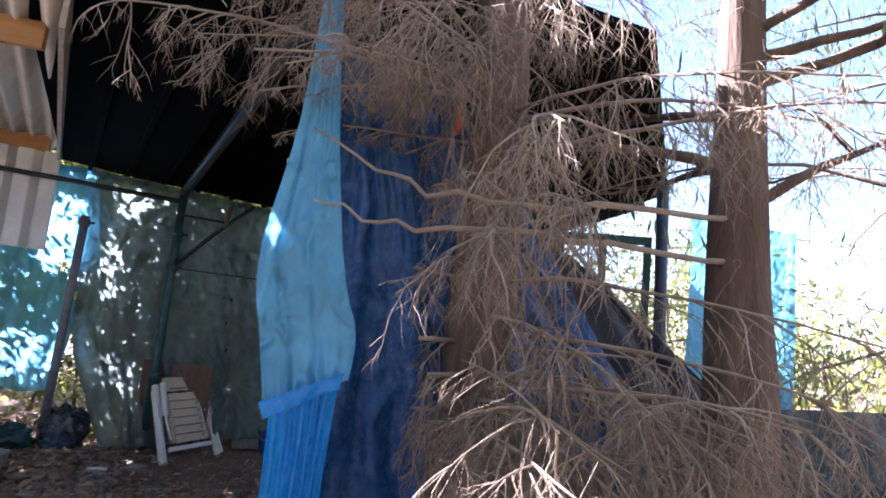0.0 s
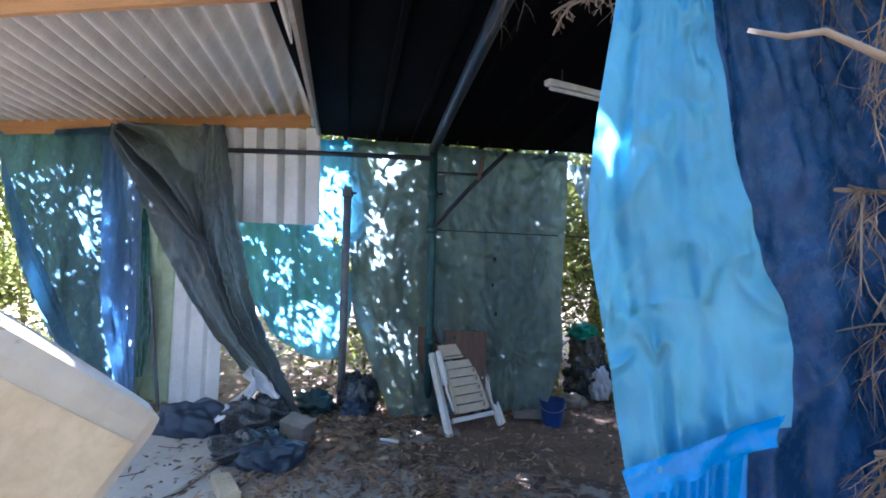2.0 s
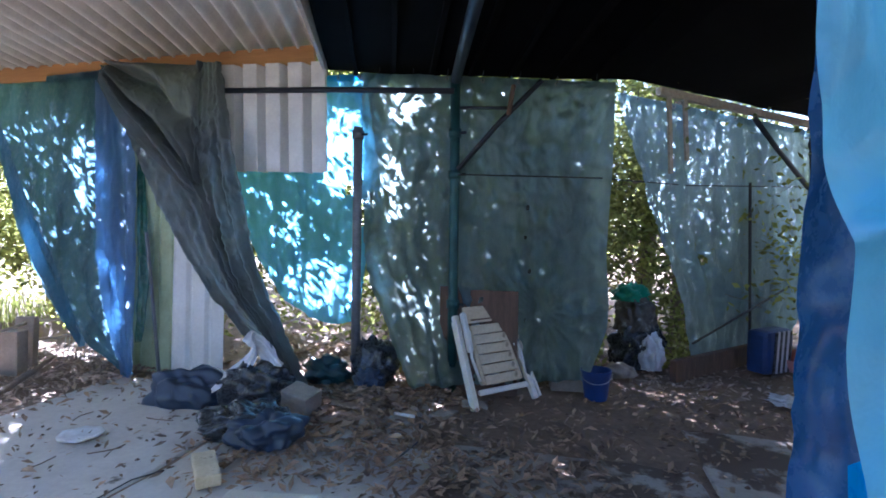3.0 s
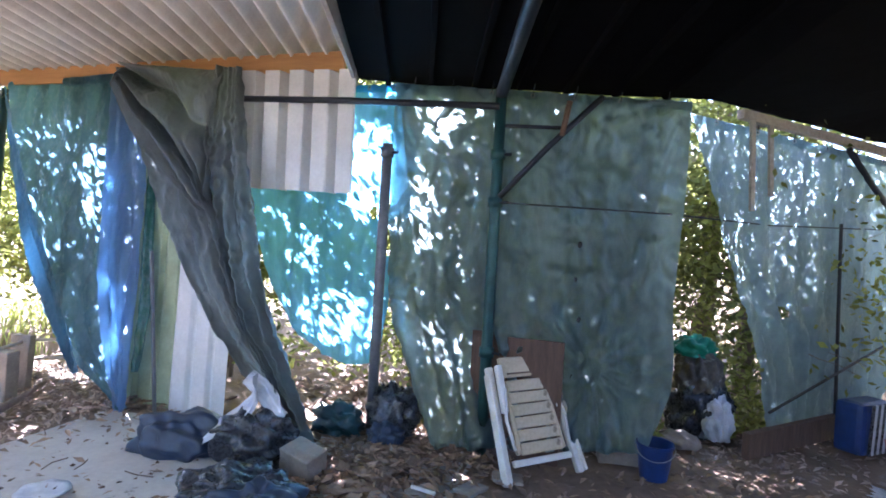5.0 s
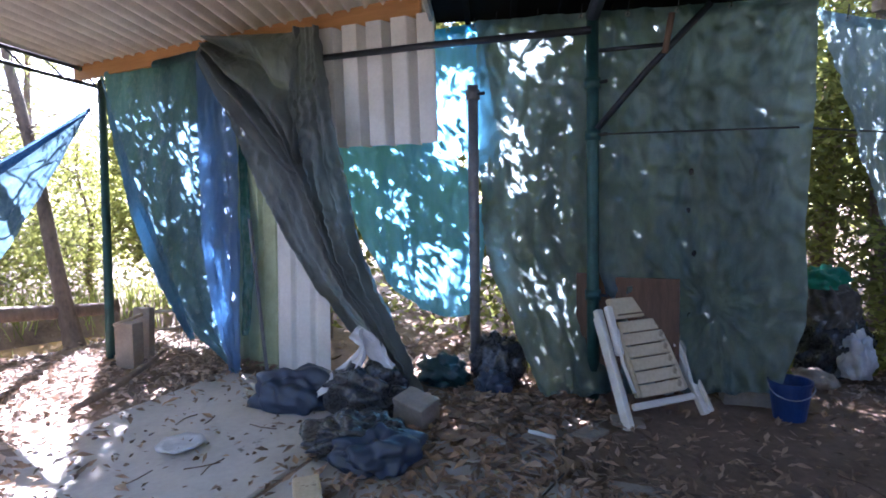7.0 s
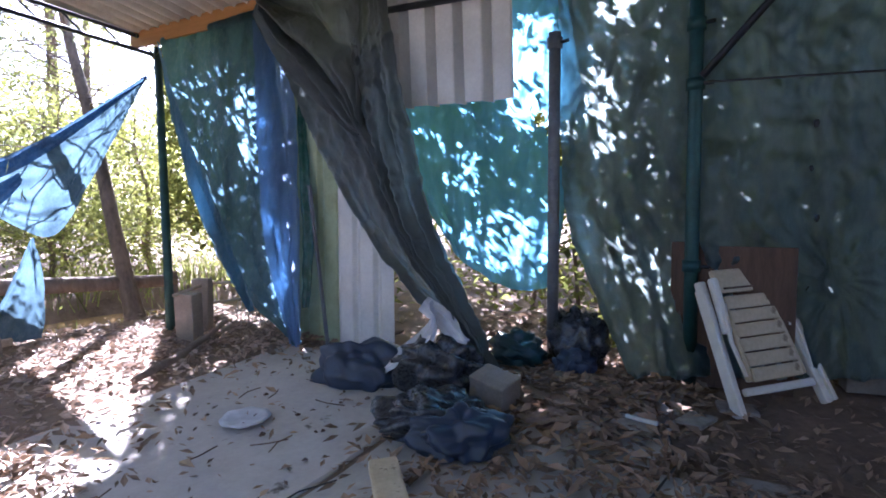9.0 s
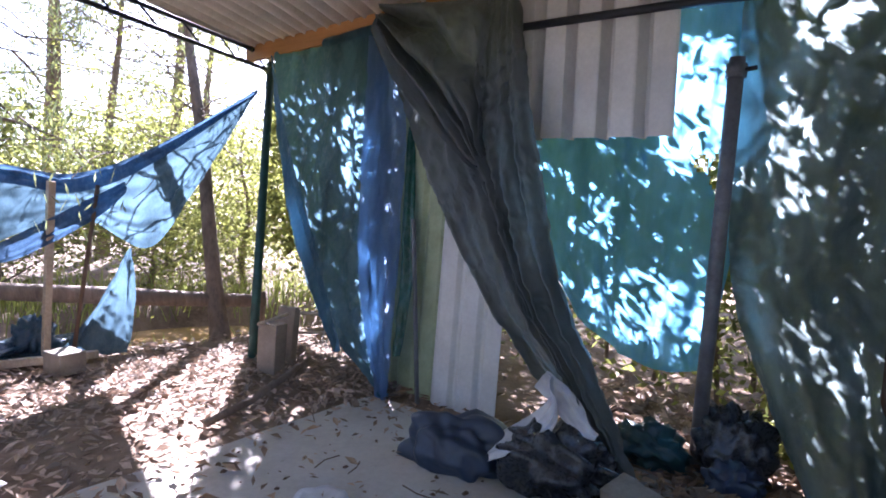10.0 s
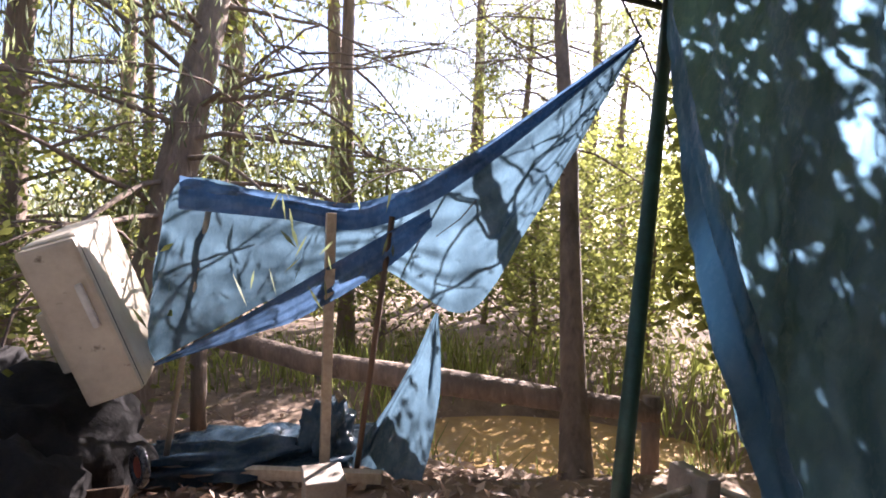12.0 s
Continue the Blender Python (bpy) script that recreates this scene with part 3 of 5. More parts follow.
t1 = tarp("blue_tarp", "blue tarpaulin hanging torn at the shed corner",
     [(-5.08, 5.040, 2.88), (-4.78, 4.881, 1.95), (-4.36, 4.745, 1.15), (-3.85, 4.635, 0.5), (-3.4, 4.584, 0.2), (-2.93, 4.550, 0.0)],
     [(-3.4, 5.046, 2.92), (-3.3, 4.907, 2.1), (-3.2, 4.771, 1.3), (-3.06, 4.669, 0.7), (-2.96, 4.601, 0.3), (-2.88, 4.550, 0.0)], M_T1,
     folds=((1.6, 0.06, 0.15), (5, 0.022, 0.3)), skew=0.35, seed=1, nu=120, nv=140, crinkle=0.016, ragged=0.03, holes=((0.78, 0.33, 0.014, 0.012),))
def t1_part(name, left, right, material, label, **kw):
    o = Vector(t1.location)
    cloth(name, [Vector(p) - o for p in left], [Vector(p) - o for p in right], material, t1, label=label, **kw)
t1_part("blue_panel", [(-3.66, 4.956, 2.8), (-3.52, 4.803, 1.9), (-3.42, 4.701, 1.3), (-3.28, 4.607, 0.75), (-3.1, 4.531, 0.3), (-2.93, 4.480, 0.0)], [(-3.3, 4.976, 2.8), (-3.08, 4.840, 2.0), (-3.0, 4.738, 1.4), (-2.92, 4.636, 0.8), (-2.88, 4.551, 0.3), (-2.88, 4.498, -0.01)], M_PANEL, "cobalt blue strip hanging over the tarp", crinkle=0.012, nu=50, nv=70, folds=((1.3, 0.035, 0.2), (4, 0.012, 0.1)), seed=35)
t1_part("edge_strip", [(-3.08, 4.850, 2.0), (-3.0, 4.748, 1.4), (-2.92, 4.646, 0.8), (-2.88, 4.561, 0.3)], [(-3.05, 4.890, 2.0), (-2.93, 4.788, 1.4), (-2.83, 4.686, 0.8), (-2.84, 4.601, 0.3)], M_GREENHEM, "dark green reverse edge of the tarp", nu=8, nv=30, folds=((1, 0.02, 0),), seed=2)
t1_part("torn_flap", [(-5.0, 4.926, 2.8), (-4.6, 4.764, 1.85), (-4.14, 4.628, 1.05), (-3.62, 4.521, 0.42), (-3.4, 4.491, 0.24)], [(-4.95, 4.886, 2.8), (-4.38, 4.724, 1.85), (-3.82, 4.588, 1.05), (-3.42, 4.481, 0.42), (-3.36, 4.454, 0.26)], M_T1, "folded-over flap along the torn edge", nu=16, nv=60, folds=((1, 0.04, 0.1),), seed=31)
t1_part("top_wrap", [(-4.3, 4.985, 2.88), (-4.3, 4.97, 2.8)], [(-3.02, 4.985, 2.93), (-3.05, 4.97, 2.82)], M_T1, "dark upper hem lapped over the purlin", nu=50, nv=8, folds=((5, 0.012, 0.1),), seed=38)
t2 = tarp("slate_tarp", "dark slate tarpaulin draped diagonally to the floor",
     [(-3.46, 4.830, 2.9), (-3.1, 4.716, 2.33), (-2.66, 4.582, 1.66), (-2.14, 4.446, 0.98), (-1.62, 4.354, 0.52), (-1.32, 4.298, 0.24), (-1.06, 4.254, 0.02)],
     [(-3.36, 4.850, 2.9), (-2.72, 4.720, 2.25), (-2.2, 4.614, 1.72), (-1.86, 4.490, 1.1), (-1.5, 4.390, 0.6), (-1.22, 4.330, 0.3), (-1.0, 4.274, 0.02)], M_T2,
     folds=((1.4, 0.06, 0.2), (3.2, 0.03, 0.0)), skew=-0.4, seed=3, wrinkle=0.016, nu=70, nv=200, crinkle=0.02)
def t2_part(name, left, right, label, **kw):
    o = Vector(t2.location)
    cloth(name, [Vector(p) - o for p in left], [Vector(p) - o for p in right], M_T2, t2, label=label, **kw)
t2_part("fan_panel", [(-3.42, 4.900, 2.9), (-3.05, 4.790, 2.35), (-2.7, 4.720, 2.0), (-2.3, 4.652, 1.66)], [(-2.34, 4.892, 2.86), (-2.3, 4.800, 2.4), (-2.26, 4.720, 2.0), (-2.2, 4.652, 1.66)], "creased triangle of tarp between the two falls", nu=140, nv=90, folds=((2, 0.02, 0.1),), wrinkle=0.01, radial=((0.0, -0.02, 7, 0.3, 1.3), (1.0, 1.0, 7, 0.14, 0.9)), seed=36, crinkle=0.012)
t2_part("gathered_fall", [(-2.42, 4.876, 2.88), (-2.4, 4.780, 2.4), (-2.32, 4.680, 1.9), (-2.1, 4.570, 1.35), (-1.82, 4.480, 0.9), (-1.45, 4.400, 0.5), (-1.08, 4.310, 0.05)], [(-2.16, 4.872, 2.86), (-2.04, 4.780, 2.4), (-1.87, 4.670, 1.85), (-1.66, 4.552, 1.26), (-1.5, 4.478, 0.89), (-1.27, 4.404, 0.52), (-0.98, 4.310, 0.05)], "gathered vertical fall of slate tarp", nu=90, nv=220, folds=((2.6, 0.08, 0.1), (6, 0.035, 0.3)), wrinkle=0.02, seed=32, crinkle=0.028)
tarp("turquoise_tarp", "sunlit turquoise tarpaulin sagging behind the grey pole",
     [(-2.3, 5.16, 2.78), (-2.25, 5.16, 2.0), (-2.05, 5.15, 1.2), (-1.75, 5.12, 0.75)],
     [(-0.8, 5.14, 2.75), (-0.8, 5.14, 1.9), (-0.84, 5.12, 1.1), (-0.92, 5.1, 0.52)], M_T3,
     folds=((3, 0.03, 0.1), (9, 0.012, 0.3)), sag=0.14, seed=4, wrinkle=0.015, hem=True, nu=90, nv=100, crinkle=0.016,
     holes=((0.92, 0.42, 0.05, 0.05), (0.84, 0.40, 0.03, 0.02), (0.95, 0.5, 0.025, 0.04)))
tarp("grey_green_tarp", "large grey-green tarpaulin wall with sun flecks",
     [(-0.86, 5.07, 2.74), (-0.86, 5.06, 2.0), (-0.82, 5.03, 1.2), (-0.64, 4.98, 0.6), (-0.34, 4.86, 0.0)],
     [(1.3, 5.12, 2.56), (1.29, 5.12, 1.9), (1.26, 5.12, 1.2), (1.28, 5.14, 0.6), (1.12, 5.1, 0.12)], M_T4,
     folds=((5, 0.075, 0.0), (11, 0.035, 0.2)), radial=((0.72, 0.72, 10, 0.07, 0.4), (0.0, 0.0, 12, 0.03, 0.5), (1.0, 0.0, 12, 0.05, 0.5)), seed=5, wrinkle=0.026, nu=150, nv=150, crinkle=0.028, ragged=0.05, hem=True)
tarp("pale_blue_tarp", "pale blue tarpaulin on the receding wall",
     [rwall(0.0, 2.5), rwall(0.3, 1.88), rwall(0.63, 1.28), rwall(0.95, 0.7), rwall(1.16, 0.1)],
     [rwall(3.5, 2.5), rwall(3.56, 1.85), rwall(3.55, 1.0), rwall(3.4, 0.45), rwall(2.9, 0.05)], M_T5,
     folds=((8, 0.05, 0.1), (17, 0.015, 0)), seed=6, out=(0.728, -0.686, 0), nu=150, nv=110, crinkle=0.022, hem=True,
     holes=((0.18, 0.52, 0.018, 0.035), (0.22, 0.56, 0.012, 0.02)))
# boards and posts close behind the tarps
for x, w, z0, z1 in ((0.18, 0.09, 1.9, 2.6), (0.46, 0.10, 1.7, 2.55), (0.98, 0.07, 0.4, 2.5), (-0.3, 0.06, 0.0, 2.6), (0.76, 0.05, 0.9, 2.5)):
    ob = beam("backing_board", (x, 5.2, z1), (x + 0.03, 5.22, z0), 0.03, w, M_OLDWOOD)
    tagged(ob, "dark board close behind the grey-green tarp", "board", "boards behind the tarps")
for s, w, z0, z1 in ((0.95, 0.09, 1.6, 2.5), (1.45, 0.08, 1.3, 2.5), (2.3, 0.09, 0.2, 2.5)):
    ob = beam("backing_board", rwall(s, z1, -0.1), rwall(s, z0, -0.1), 0.03, w, M_OLDWOOD)
    tagged(ob, "dark board close behind the pale blue tarp", "board", "boards behind the tarps")
# dark sheet behind the gap foot, closing the wall low down
ob = beam("sill_board", rwall(0.75, 0.09, 0.1), rwall(2.1, 0.09, 0.1), 0.06, 0.2, M_OLDWOOD)
tagged(ob, "old brown sill board along the wall foot", "board")

# ---- metal sheets in the wall ----
def hung_sheet():
    p = Vector((-2.27, 4.985, 2.86))
    ob = corrugated("hanging_sheet", (0, 0, 0), (1.11, 0, -0.03), (0.02, -0.02, -0.98), 0.23, 0.1, 0.002, M_WHITEMETAL, None, square=True, per=20)
    ob.location = p
    tagged(ob, "white ribbed steel sheet hung below the eave", "metal sheet")
hung_sheet()
def standing_sheets():
    d = Vector((0.52, 0.24, 0))
    for p, d, dn, m, lab in (((-2.66, 4.86, 2.3), (0.56, 0.02, 0), (0.0, -0.13, -2.33), M_WHITEMETAL, "white ribbed steel sheet standing against the wall"),
                         ((-3.27, 4.92, 2.3), (0.66, -0.01, 0), (0.02, -0.14, -2.33), M_GREENPAINT, "pale green steel sheet standing behind the tarp")):
        ob = corrugated("standing_sheet", (0, 0, 0), d, dn, 0.2, 0.03, 0.002, m, None, square=True, per=20)
        ob.location = p
        tagged(ob, lab, "metal sheet", "sheets standing at the wall")
    ob = beam("upright_board", (-2.86, 4.7, 1.3), (-2.68, 4.62, -0.02), 0.025, 0.03, M_STEEL_GREY)
    tagged(ob, "thin weathered board standing between the sheets", "board")
standing_sheets()

for z, x in ((1.55, 0.62), (1.3, 0.6), (1.02, 0.64), (0.82, 0.63), (0.6, 0.62)):
    k = lump("tie_knot", 0.015, 0.012, 0.022, M_ROPE, None, seed=z * 3, flat=False, sub=2)
    tagged(place(k, pose(x, 5.03, z)), "dark knotted tie on the tarpaulin", "knot", "knots down the tarp seam")
# brown panels behind the chair
for x0, x1, z, y in ((-0.12, 0.22, 0.9, 5.0), (0.1, 0.56, 0.88, 4.98)):
    bm = box(x1 - x0, 0.02, z, bevel=0.004)
    ob = part("leaning_board", bm, M_OLDWOOD)
    ob.matrix_world = pose((x0 + x1) / 2, y, z / 2 - 0.03, -2, 0, 0)
    tagged(ob, "old brown board panel leaning behind the chair", "board", "panels behind the chair")

# ---- recliner chair ----
def recliner():
    e = empty("recliner_chair", pose(0.51, 4.7, -0.01, 0, 0, 46) @ pose(0, 0, 0, -30, 0, 0) @ Matrix.Diagonal((1.06, 1, 0.97, 1)), "folded white resin recliner chair leaning on the post", "chair")
    W = 0.58
    for s in (-1, 1):
        bm = box(0.05, 0.05, 0.80, bevel=0.014)
        part("side_rail", bm, M_PLASTIC, e).matrix_local = pose(s * (W / 2 - 0.03), 0.0, 0.39, 0, s * -3.5, 0)
        bm = box(0.022, 0.075, 0.74, bevel=0.01)
        part("rail_flange", bm, M_PLASTIC, e).matrix_local = pose(s * (W / 2 - 0.005), -0.012, 0.37, 0, s * -3.5, 0)
        bm = box(0.045, 0.05, 0.34, bevel=0.018)
        part("armrest", bm, M_PLASTIC, e).matrix_local = pose(s * (W / 2 - 0.085), -0.05, 0.62, 3, s * -3, 0)
        bm = box(0.035, 0.035, 0.50, bevel=0.014)
        part("back_stile", bm, M_RESIN_OLD, e).matrix_local = pose(s * 0.165, -0.03, 0.42, 0, s * -3, 0)
        tube("stay", [Vector((s * 0.19, -0.07, 0.62)), Vector((s * 0.235, -0.07, 0.40)), Vector((s * 0.215, -0.06, 0.2))], 0.011, M_PLASTIC, e, 8)
    bm = box(0.33, 0.035, 0.15, bevel=0.03)
    part("headrest", bm, M_RESIN_OLD, e, "yellowed resin headrest").matrix_local = pose(0, -0.02, 0.775, 3, 0, 0)
    bm = box(0.25, 0.008, 0.012, bevel=0.003)
    part("slot", bm, M_OLDWOOD, e).matrix_local = pose(0, -0.04, 0.725, 3, 0, 0)
    for i in range(6):
        bm = box(0.33, 0.024, 0.079, bevel=0.012)
        for v in bm.verts:
            v.co.y -= 0.02 * (1 - (v.co.x / 0.19) ** 2)
        part("slat", bm, M_RESIN_OLD, e).matrix_local = pose(0, -0.035, 0.635 - i * 0.086, 5, 0, 0)
    bm = box(0.46, 0.035, 0.045, bevel=0.012)
    part("cross_bar", bm, M_PLASTIC, e).matrix_local = pose(0, -0.02, 0.12, 0, 0, 0)
recliner()

def bucket():
    e = empty("bucket", pose(1.2, 5.05, -0.02) @ Matrix.Scale(0.84, 4), "dark blue plastic bucket on the floor", "bucket")
    bm = bmesh.new()
    prof = [(0.0, 0.006), (0.105, 0.006), (0.14, 0.29), (0.15, 0.292), (0.15, 0.27), (0.143, 0.27), (0.108, 0.0), (0.0, 0.0)]
    ns = 28
    rings = [[bm.verts.new((r * math.cos(2 * math.pi * k / ns), r * math.sin(2 * math.pi * k / ns), z)) for k in range(ns)] for r, z in prof if r > 0]
    for a, b in zip(rings, rings[1:]):
        for k in range(ns):
            bm.faces.new((a[k], a[(k + 1) % ns], b[(k + 1) % ns], b[k]))
    bm.faces.new(rings[0])
    bm.faces.new(rings[-1][::-1])
    pail = part("pail", bm, M_BUCKET, e, smooth=False)
    tube("handle", [Vector((0.15 * math.cos(a), -0.05 - 0.1 * math.sin(a), 0.27 - 0.09 * math.sin(a))) for a in np.linspace(0, math.pi, 14)], 0.004, M_WIRE, pail, 6, "thin wire handle")
bucket()

def block(name, at, size, rz, label, material=None, rx=0, ry=0, seed=0, category="block"):
    bm = box(*size, bevel=0.012)
    bmesh.ops.subdivide_edges(bm, edges=bm.edges, cuts=3, use_grid_fill=True)
    for v in bm.verts:
        v.co += v.co.normalized() * 0.008 * noise.noise(v.co * 14 + Vector((seed, 0, 0)))
    ob = part(name, bm, material or M_BLOCK, smooth=False)
    ob.matrix_world = pose(*at, rx, ry, rz)
    return tagged(ob, label, category)

block("concrete_block", (1.0, 5.22, 0.06), (0.36, 0.16, 0.14), 8, "grey concrete block lying by the chair", seed=1)
block("stone_block", (-0.95, 4.08, 0.08), (0.24, 0.18, 0.19), -12, "rough pale stone block in the leaves", rx=12, ry=10, seed=2)
block("cream_block", (-0.97, 3.03, 0.03), (0.13, 0.36, 0.07), 42, "cream foam block lying on the floor", M_RESIN_OLD, seed=3)
block("concrete_block", (-4.05, 4.35, 0.175), (0.2, 0.13, 0.42), 10, "upright concrete block outside the shed", ry=2, seed=4)
block("concrete_block", (-4.22, 4.62, 0.21), (0.2, 0.07, 0.5), 10, "narrow upright concrete slab under a bar", rx=-5, seed=5)
block("concrete_block", (-5.12, 3.2, 0.05), (0.24, 0.2, 0.17), 10, "grey concrete block at the tarp pole's foot", seed=6)
block("concrete_block", (-3.45, 5.3, 0.12), (0.3, 0.22, 0.22), 30, "mossy block behind the blue tarp", seed=7)
for i, (x, y, rz) in enumerate(((-0.35, 4.02, 20), (-0.15, 4.1, -30), (-0.45, 4.3, 50), (0.28, 4.55, 12), (0.1, 4.3, 70))):
    block("broken_tile", (x, y, 0.01), (0.2, 0.14, 0.022), rz, "broken grey tile on the floor", rx=4 - i, ry=3, seed=10 + i, category="tile")

# white lid near the front
ob = part("plastic_tray", box(0.5, 0.42, 0.05, bevel=0.03), M_CREAM)
tagged(place(ob, pose(-0.4, 2.66, 0.03, 0, 0, 8)), "dirty white plastic tray on the floor", "tray")

def plate():
    bm = bmesh.new()
    rnd = random.Random(2)
    ns = 26
    prev = None
    for r, z in ((0.03, 0.012), (0.09, 0.008), (0.12, 0.022), (0.17, 0.03), (0.165, 0.018), (0.1, 0.0)):
        ring = [bm.verts.new((r * math.cos(a) * (1 + 0.05 * math.sin(5 * a)), r * math.sin(a), z + 0.006 * math.sin(7 * a + r * 40))) for a in (2 * math.pi * k / ns for k in range(ns))]
        if prev:
            for k in range(ns):
                bm.faces.new((prev[k], prev[(k + 1) % ns], ring[(k + 1) % ns], ring[k]))
        else:
            bm.faces.new(ring)
        prev = ring
    bm.faces.new(prev[::-1])
    ob = part("crumpled_plate", bm, M_WHITECLOTH, smooth=True)
    tagged(place(ob, pose(-2.1, 3.27, 0.0, 0, 0, 15) @ Matrix.Scale(0.8, 4)), "crumpled white plastic plate on the concrete", "plate")
plate()

def heap(name, at, size, material, label, category, seed, rz=0, **kw):
    ob = lump(name, *size, material, seed=seed, **kw)
    return tagged(place(ob, pose(*at, 0, 0, rz)), label, category)

heap("crumpled_tarp", (-1.92, 4.1, -0.02), (0.33, 0.22, 0.19), M_NAVY, "crumpled navy tarp bundle on the floor", "bundle", 1, 10, rough=0.3, freq=1.05, sub=5, folds=0.2)
def white_sheet():
    ob = cloth("white_sheet", [(0, 0, 0), (0.1, 0.05, 0.1), (0.22, 0.12, 0.2), (0.33, 0.18, 0.33), (0.27, 0.24, 0.43)], [(0.1, -0.12, -0.02), (0.22, -0.07, 0.05), (0.36, 0.0, 0.12), (0.42, 0.06, 0.27), (0.33, 0.15, 0.42)], M_WHITECLOTH, nu=26, nv=40, folds=((1.5, 0.03, 0.1), (3, 0.015, 0.3)), wrinkle=0.03, seed=51)
    ob.location = (-1.8, 4.12, 0.1)
    tagged(ob, "crumpled white plastic sheet over the bundles", "plastic sheet")
    cloth("folded_end", [(0.27, 0.2, 0.44), (0.42, 0.2, 0.36), (0.6, 0.16, 0.2)], [(0.24, 0.12, 0.36), (0.4, 0.1, 0.27), (0.58, 0.06, 0.14)], M_WHITECLOTH, ob, nu=14, nv=30, folds=((1.5, 0.025, 0.1),), wrinkle=0.03, seed=52, label="twisted white end of the sheet")
white_sheet()
heap("plastic_sack", (-1.36, 4.18, -0.02), (0.29, 0.2, 0.22), M_BLACKBAG, "dark glossy plastic bundle beside the cloth", "bundle", 3, 0, rough=0.3, freq=1.2, sub=5, folds=0.3)
heap("crumpled_sheeting", (-1.1, 3.62, -0.02), (0.3, 0.24, 0.14), M_BLACKBAG, "crumpled black plastic sheeting on the floor", "plastic sheet", 4, 10, rough=0.35, freq=1.25, sub=5, folds=0.3)
heap("crumpled_sheeting", (-0.88, 3.5, 0.0), (0.22, 0.15, 0.13), M_NAVY, "bluish fold of plastic sheeting on the floor", "plastic sheet", 6, 40, rough=0.35, freq=1.3, sub=5, folds=0.3)
heap("teal_bag", (-1.12, 4.85, 0.0), (0.19, 0.15, 0.15), M_TEALBAG, "dark teal rubbish bag at the wall foot", "bag", 7, folds=0.25)
heap("dark_bag", (-0.72, 5.0, 0.0), (0.2, 0.15, 0.25), M_BLACKBAG, "black rubbish bag behind the grey pole", "bag", 8, folds=0.25)
heap("blue_bag", (-0.66, 4.72, 0.0), (0.13, 0.1, 0.12), M_NAVY, "small blue bag among the leaves", "bag", 9, folds=0.25)
heap("dark_bag", (1.62, 6.15, 0.0), (0.26, 0.2, 0.34), M_BLACKBAG, "black rubbish bag standing in the wall gap", "bag", 10, rough=0.3, sub=5, folds=0.15)
heap("green_bag", (1.56, 6.15, 0.66), (0.17, 0.13, 0.11), M_GREENBAG, "green plastic bag on top of the sack", "bag", 11, rough=0.4, folds=0.2)
heap("brown_sack", (1.6, 6.14, 0.36), (0.19, 0.15, 0.24), M_OLDSACK, "stained pale brown sack between the bags", "sack", 12, rough=0.35, sub=5, folds=0.15)
heap("white_bag", (1.74, 5.97, 0.02), (0.11, 0.08, 0.23), M_WHITECLOTH, "white plastic bag leaning on the sacks", "bag", 13, rough=0.35, sub=5, folds=0.15)
heap("rubble", (1.42, 5.72, 0.0), (0.14, 0.1, 0.08), M_BLOCK, "lump of broken masonry by the bucket", "rubble", 14)
heap("paper_litter", (2.7, 5.25, 0.0), (0.12, 0.09, 0.04), M_WHITECLOTH, "crumpled dirty paper on the floor", "litter", 15, rough=0.9, freq=4)
heap("leaf_mound", (-0.6, 4.32, -0.03), (0.26, 0.38, 0.075), M_SOIL, "mound of earth and leaves by the pole", "earth", 16)
heap("foam_scrap", (-3.35, 2.15, 0.0), (0.22, 0.18, 0.1), M_WHITECLOTH, "crumpled whitish plastic on the ground", "litter", 17, rough=0.8, freq=3)

def striped_bag():
    e = empty("striped_bag", pose(2.86, 6.3, 0.0, 0, 0, 42), "blue bag with a black and white striped side", "bag")
    bm = box(0.42, 0.22, 0.42, at=(0, 0, 0.21), bevel=0.05)
    body = part("body", bm, M_BUCKET, e)
    for i in range(7):
        bm = box(0.036, 0.012, 0.40, bevel=0.004)
        part("stripe", bm, M_WHITECLOTH if i % 2 else M_BLACKBAG, body).matrix_local = pose(-0.1 + i * 0.038, -0.115, 0.21, 0, 4, 0)
striped_bag()
def bowl(name, at, r, h, material, label):
    bm = bmesh.new()
    ns, prev = 24, None
    for k, (q, z) in enumerate(((0.5, 0), (0.8, 0.4), (1, 1), (0.96, 1), (0.74, 0.45), (0.45, 0.1))):
        ring = [bm.verts.new((r * q * math.cos(2 * math.pi * i / ns), r * q * math.sin(2 * math.pi * i / ns), h * z)) for i in range(ns)]
        if prev:
            for i in range(ns):
                bm.faces.new((prev[i], prev[(i + 1) % ns], ring[(i + 1) % ns], ring[i]))
        else:
            bm.faces.new(ring[::-1])
        prev = ring
    bm.faces.new(prev)
    ob = part(name, bm, material, smooth=True)
    tagged(place(ob, pose(*at)), label, "bowl")
bowl("pink_bowl", (3.12, 6.32, 0), 0.14, 0.13, M_PINK, "pink plastic bowl on the ground")
heap("red_rag", (3.12, 6.4, 0.1), (0.1, 0.08, 0.07), M_RUST, "red rag behind the pink bowl", "rag", 21)
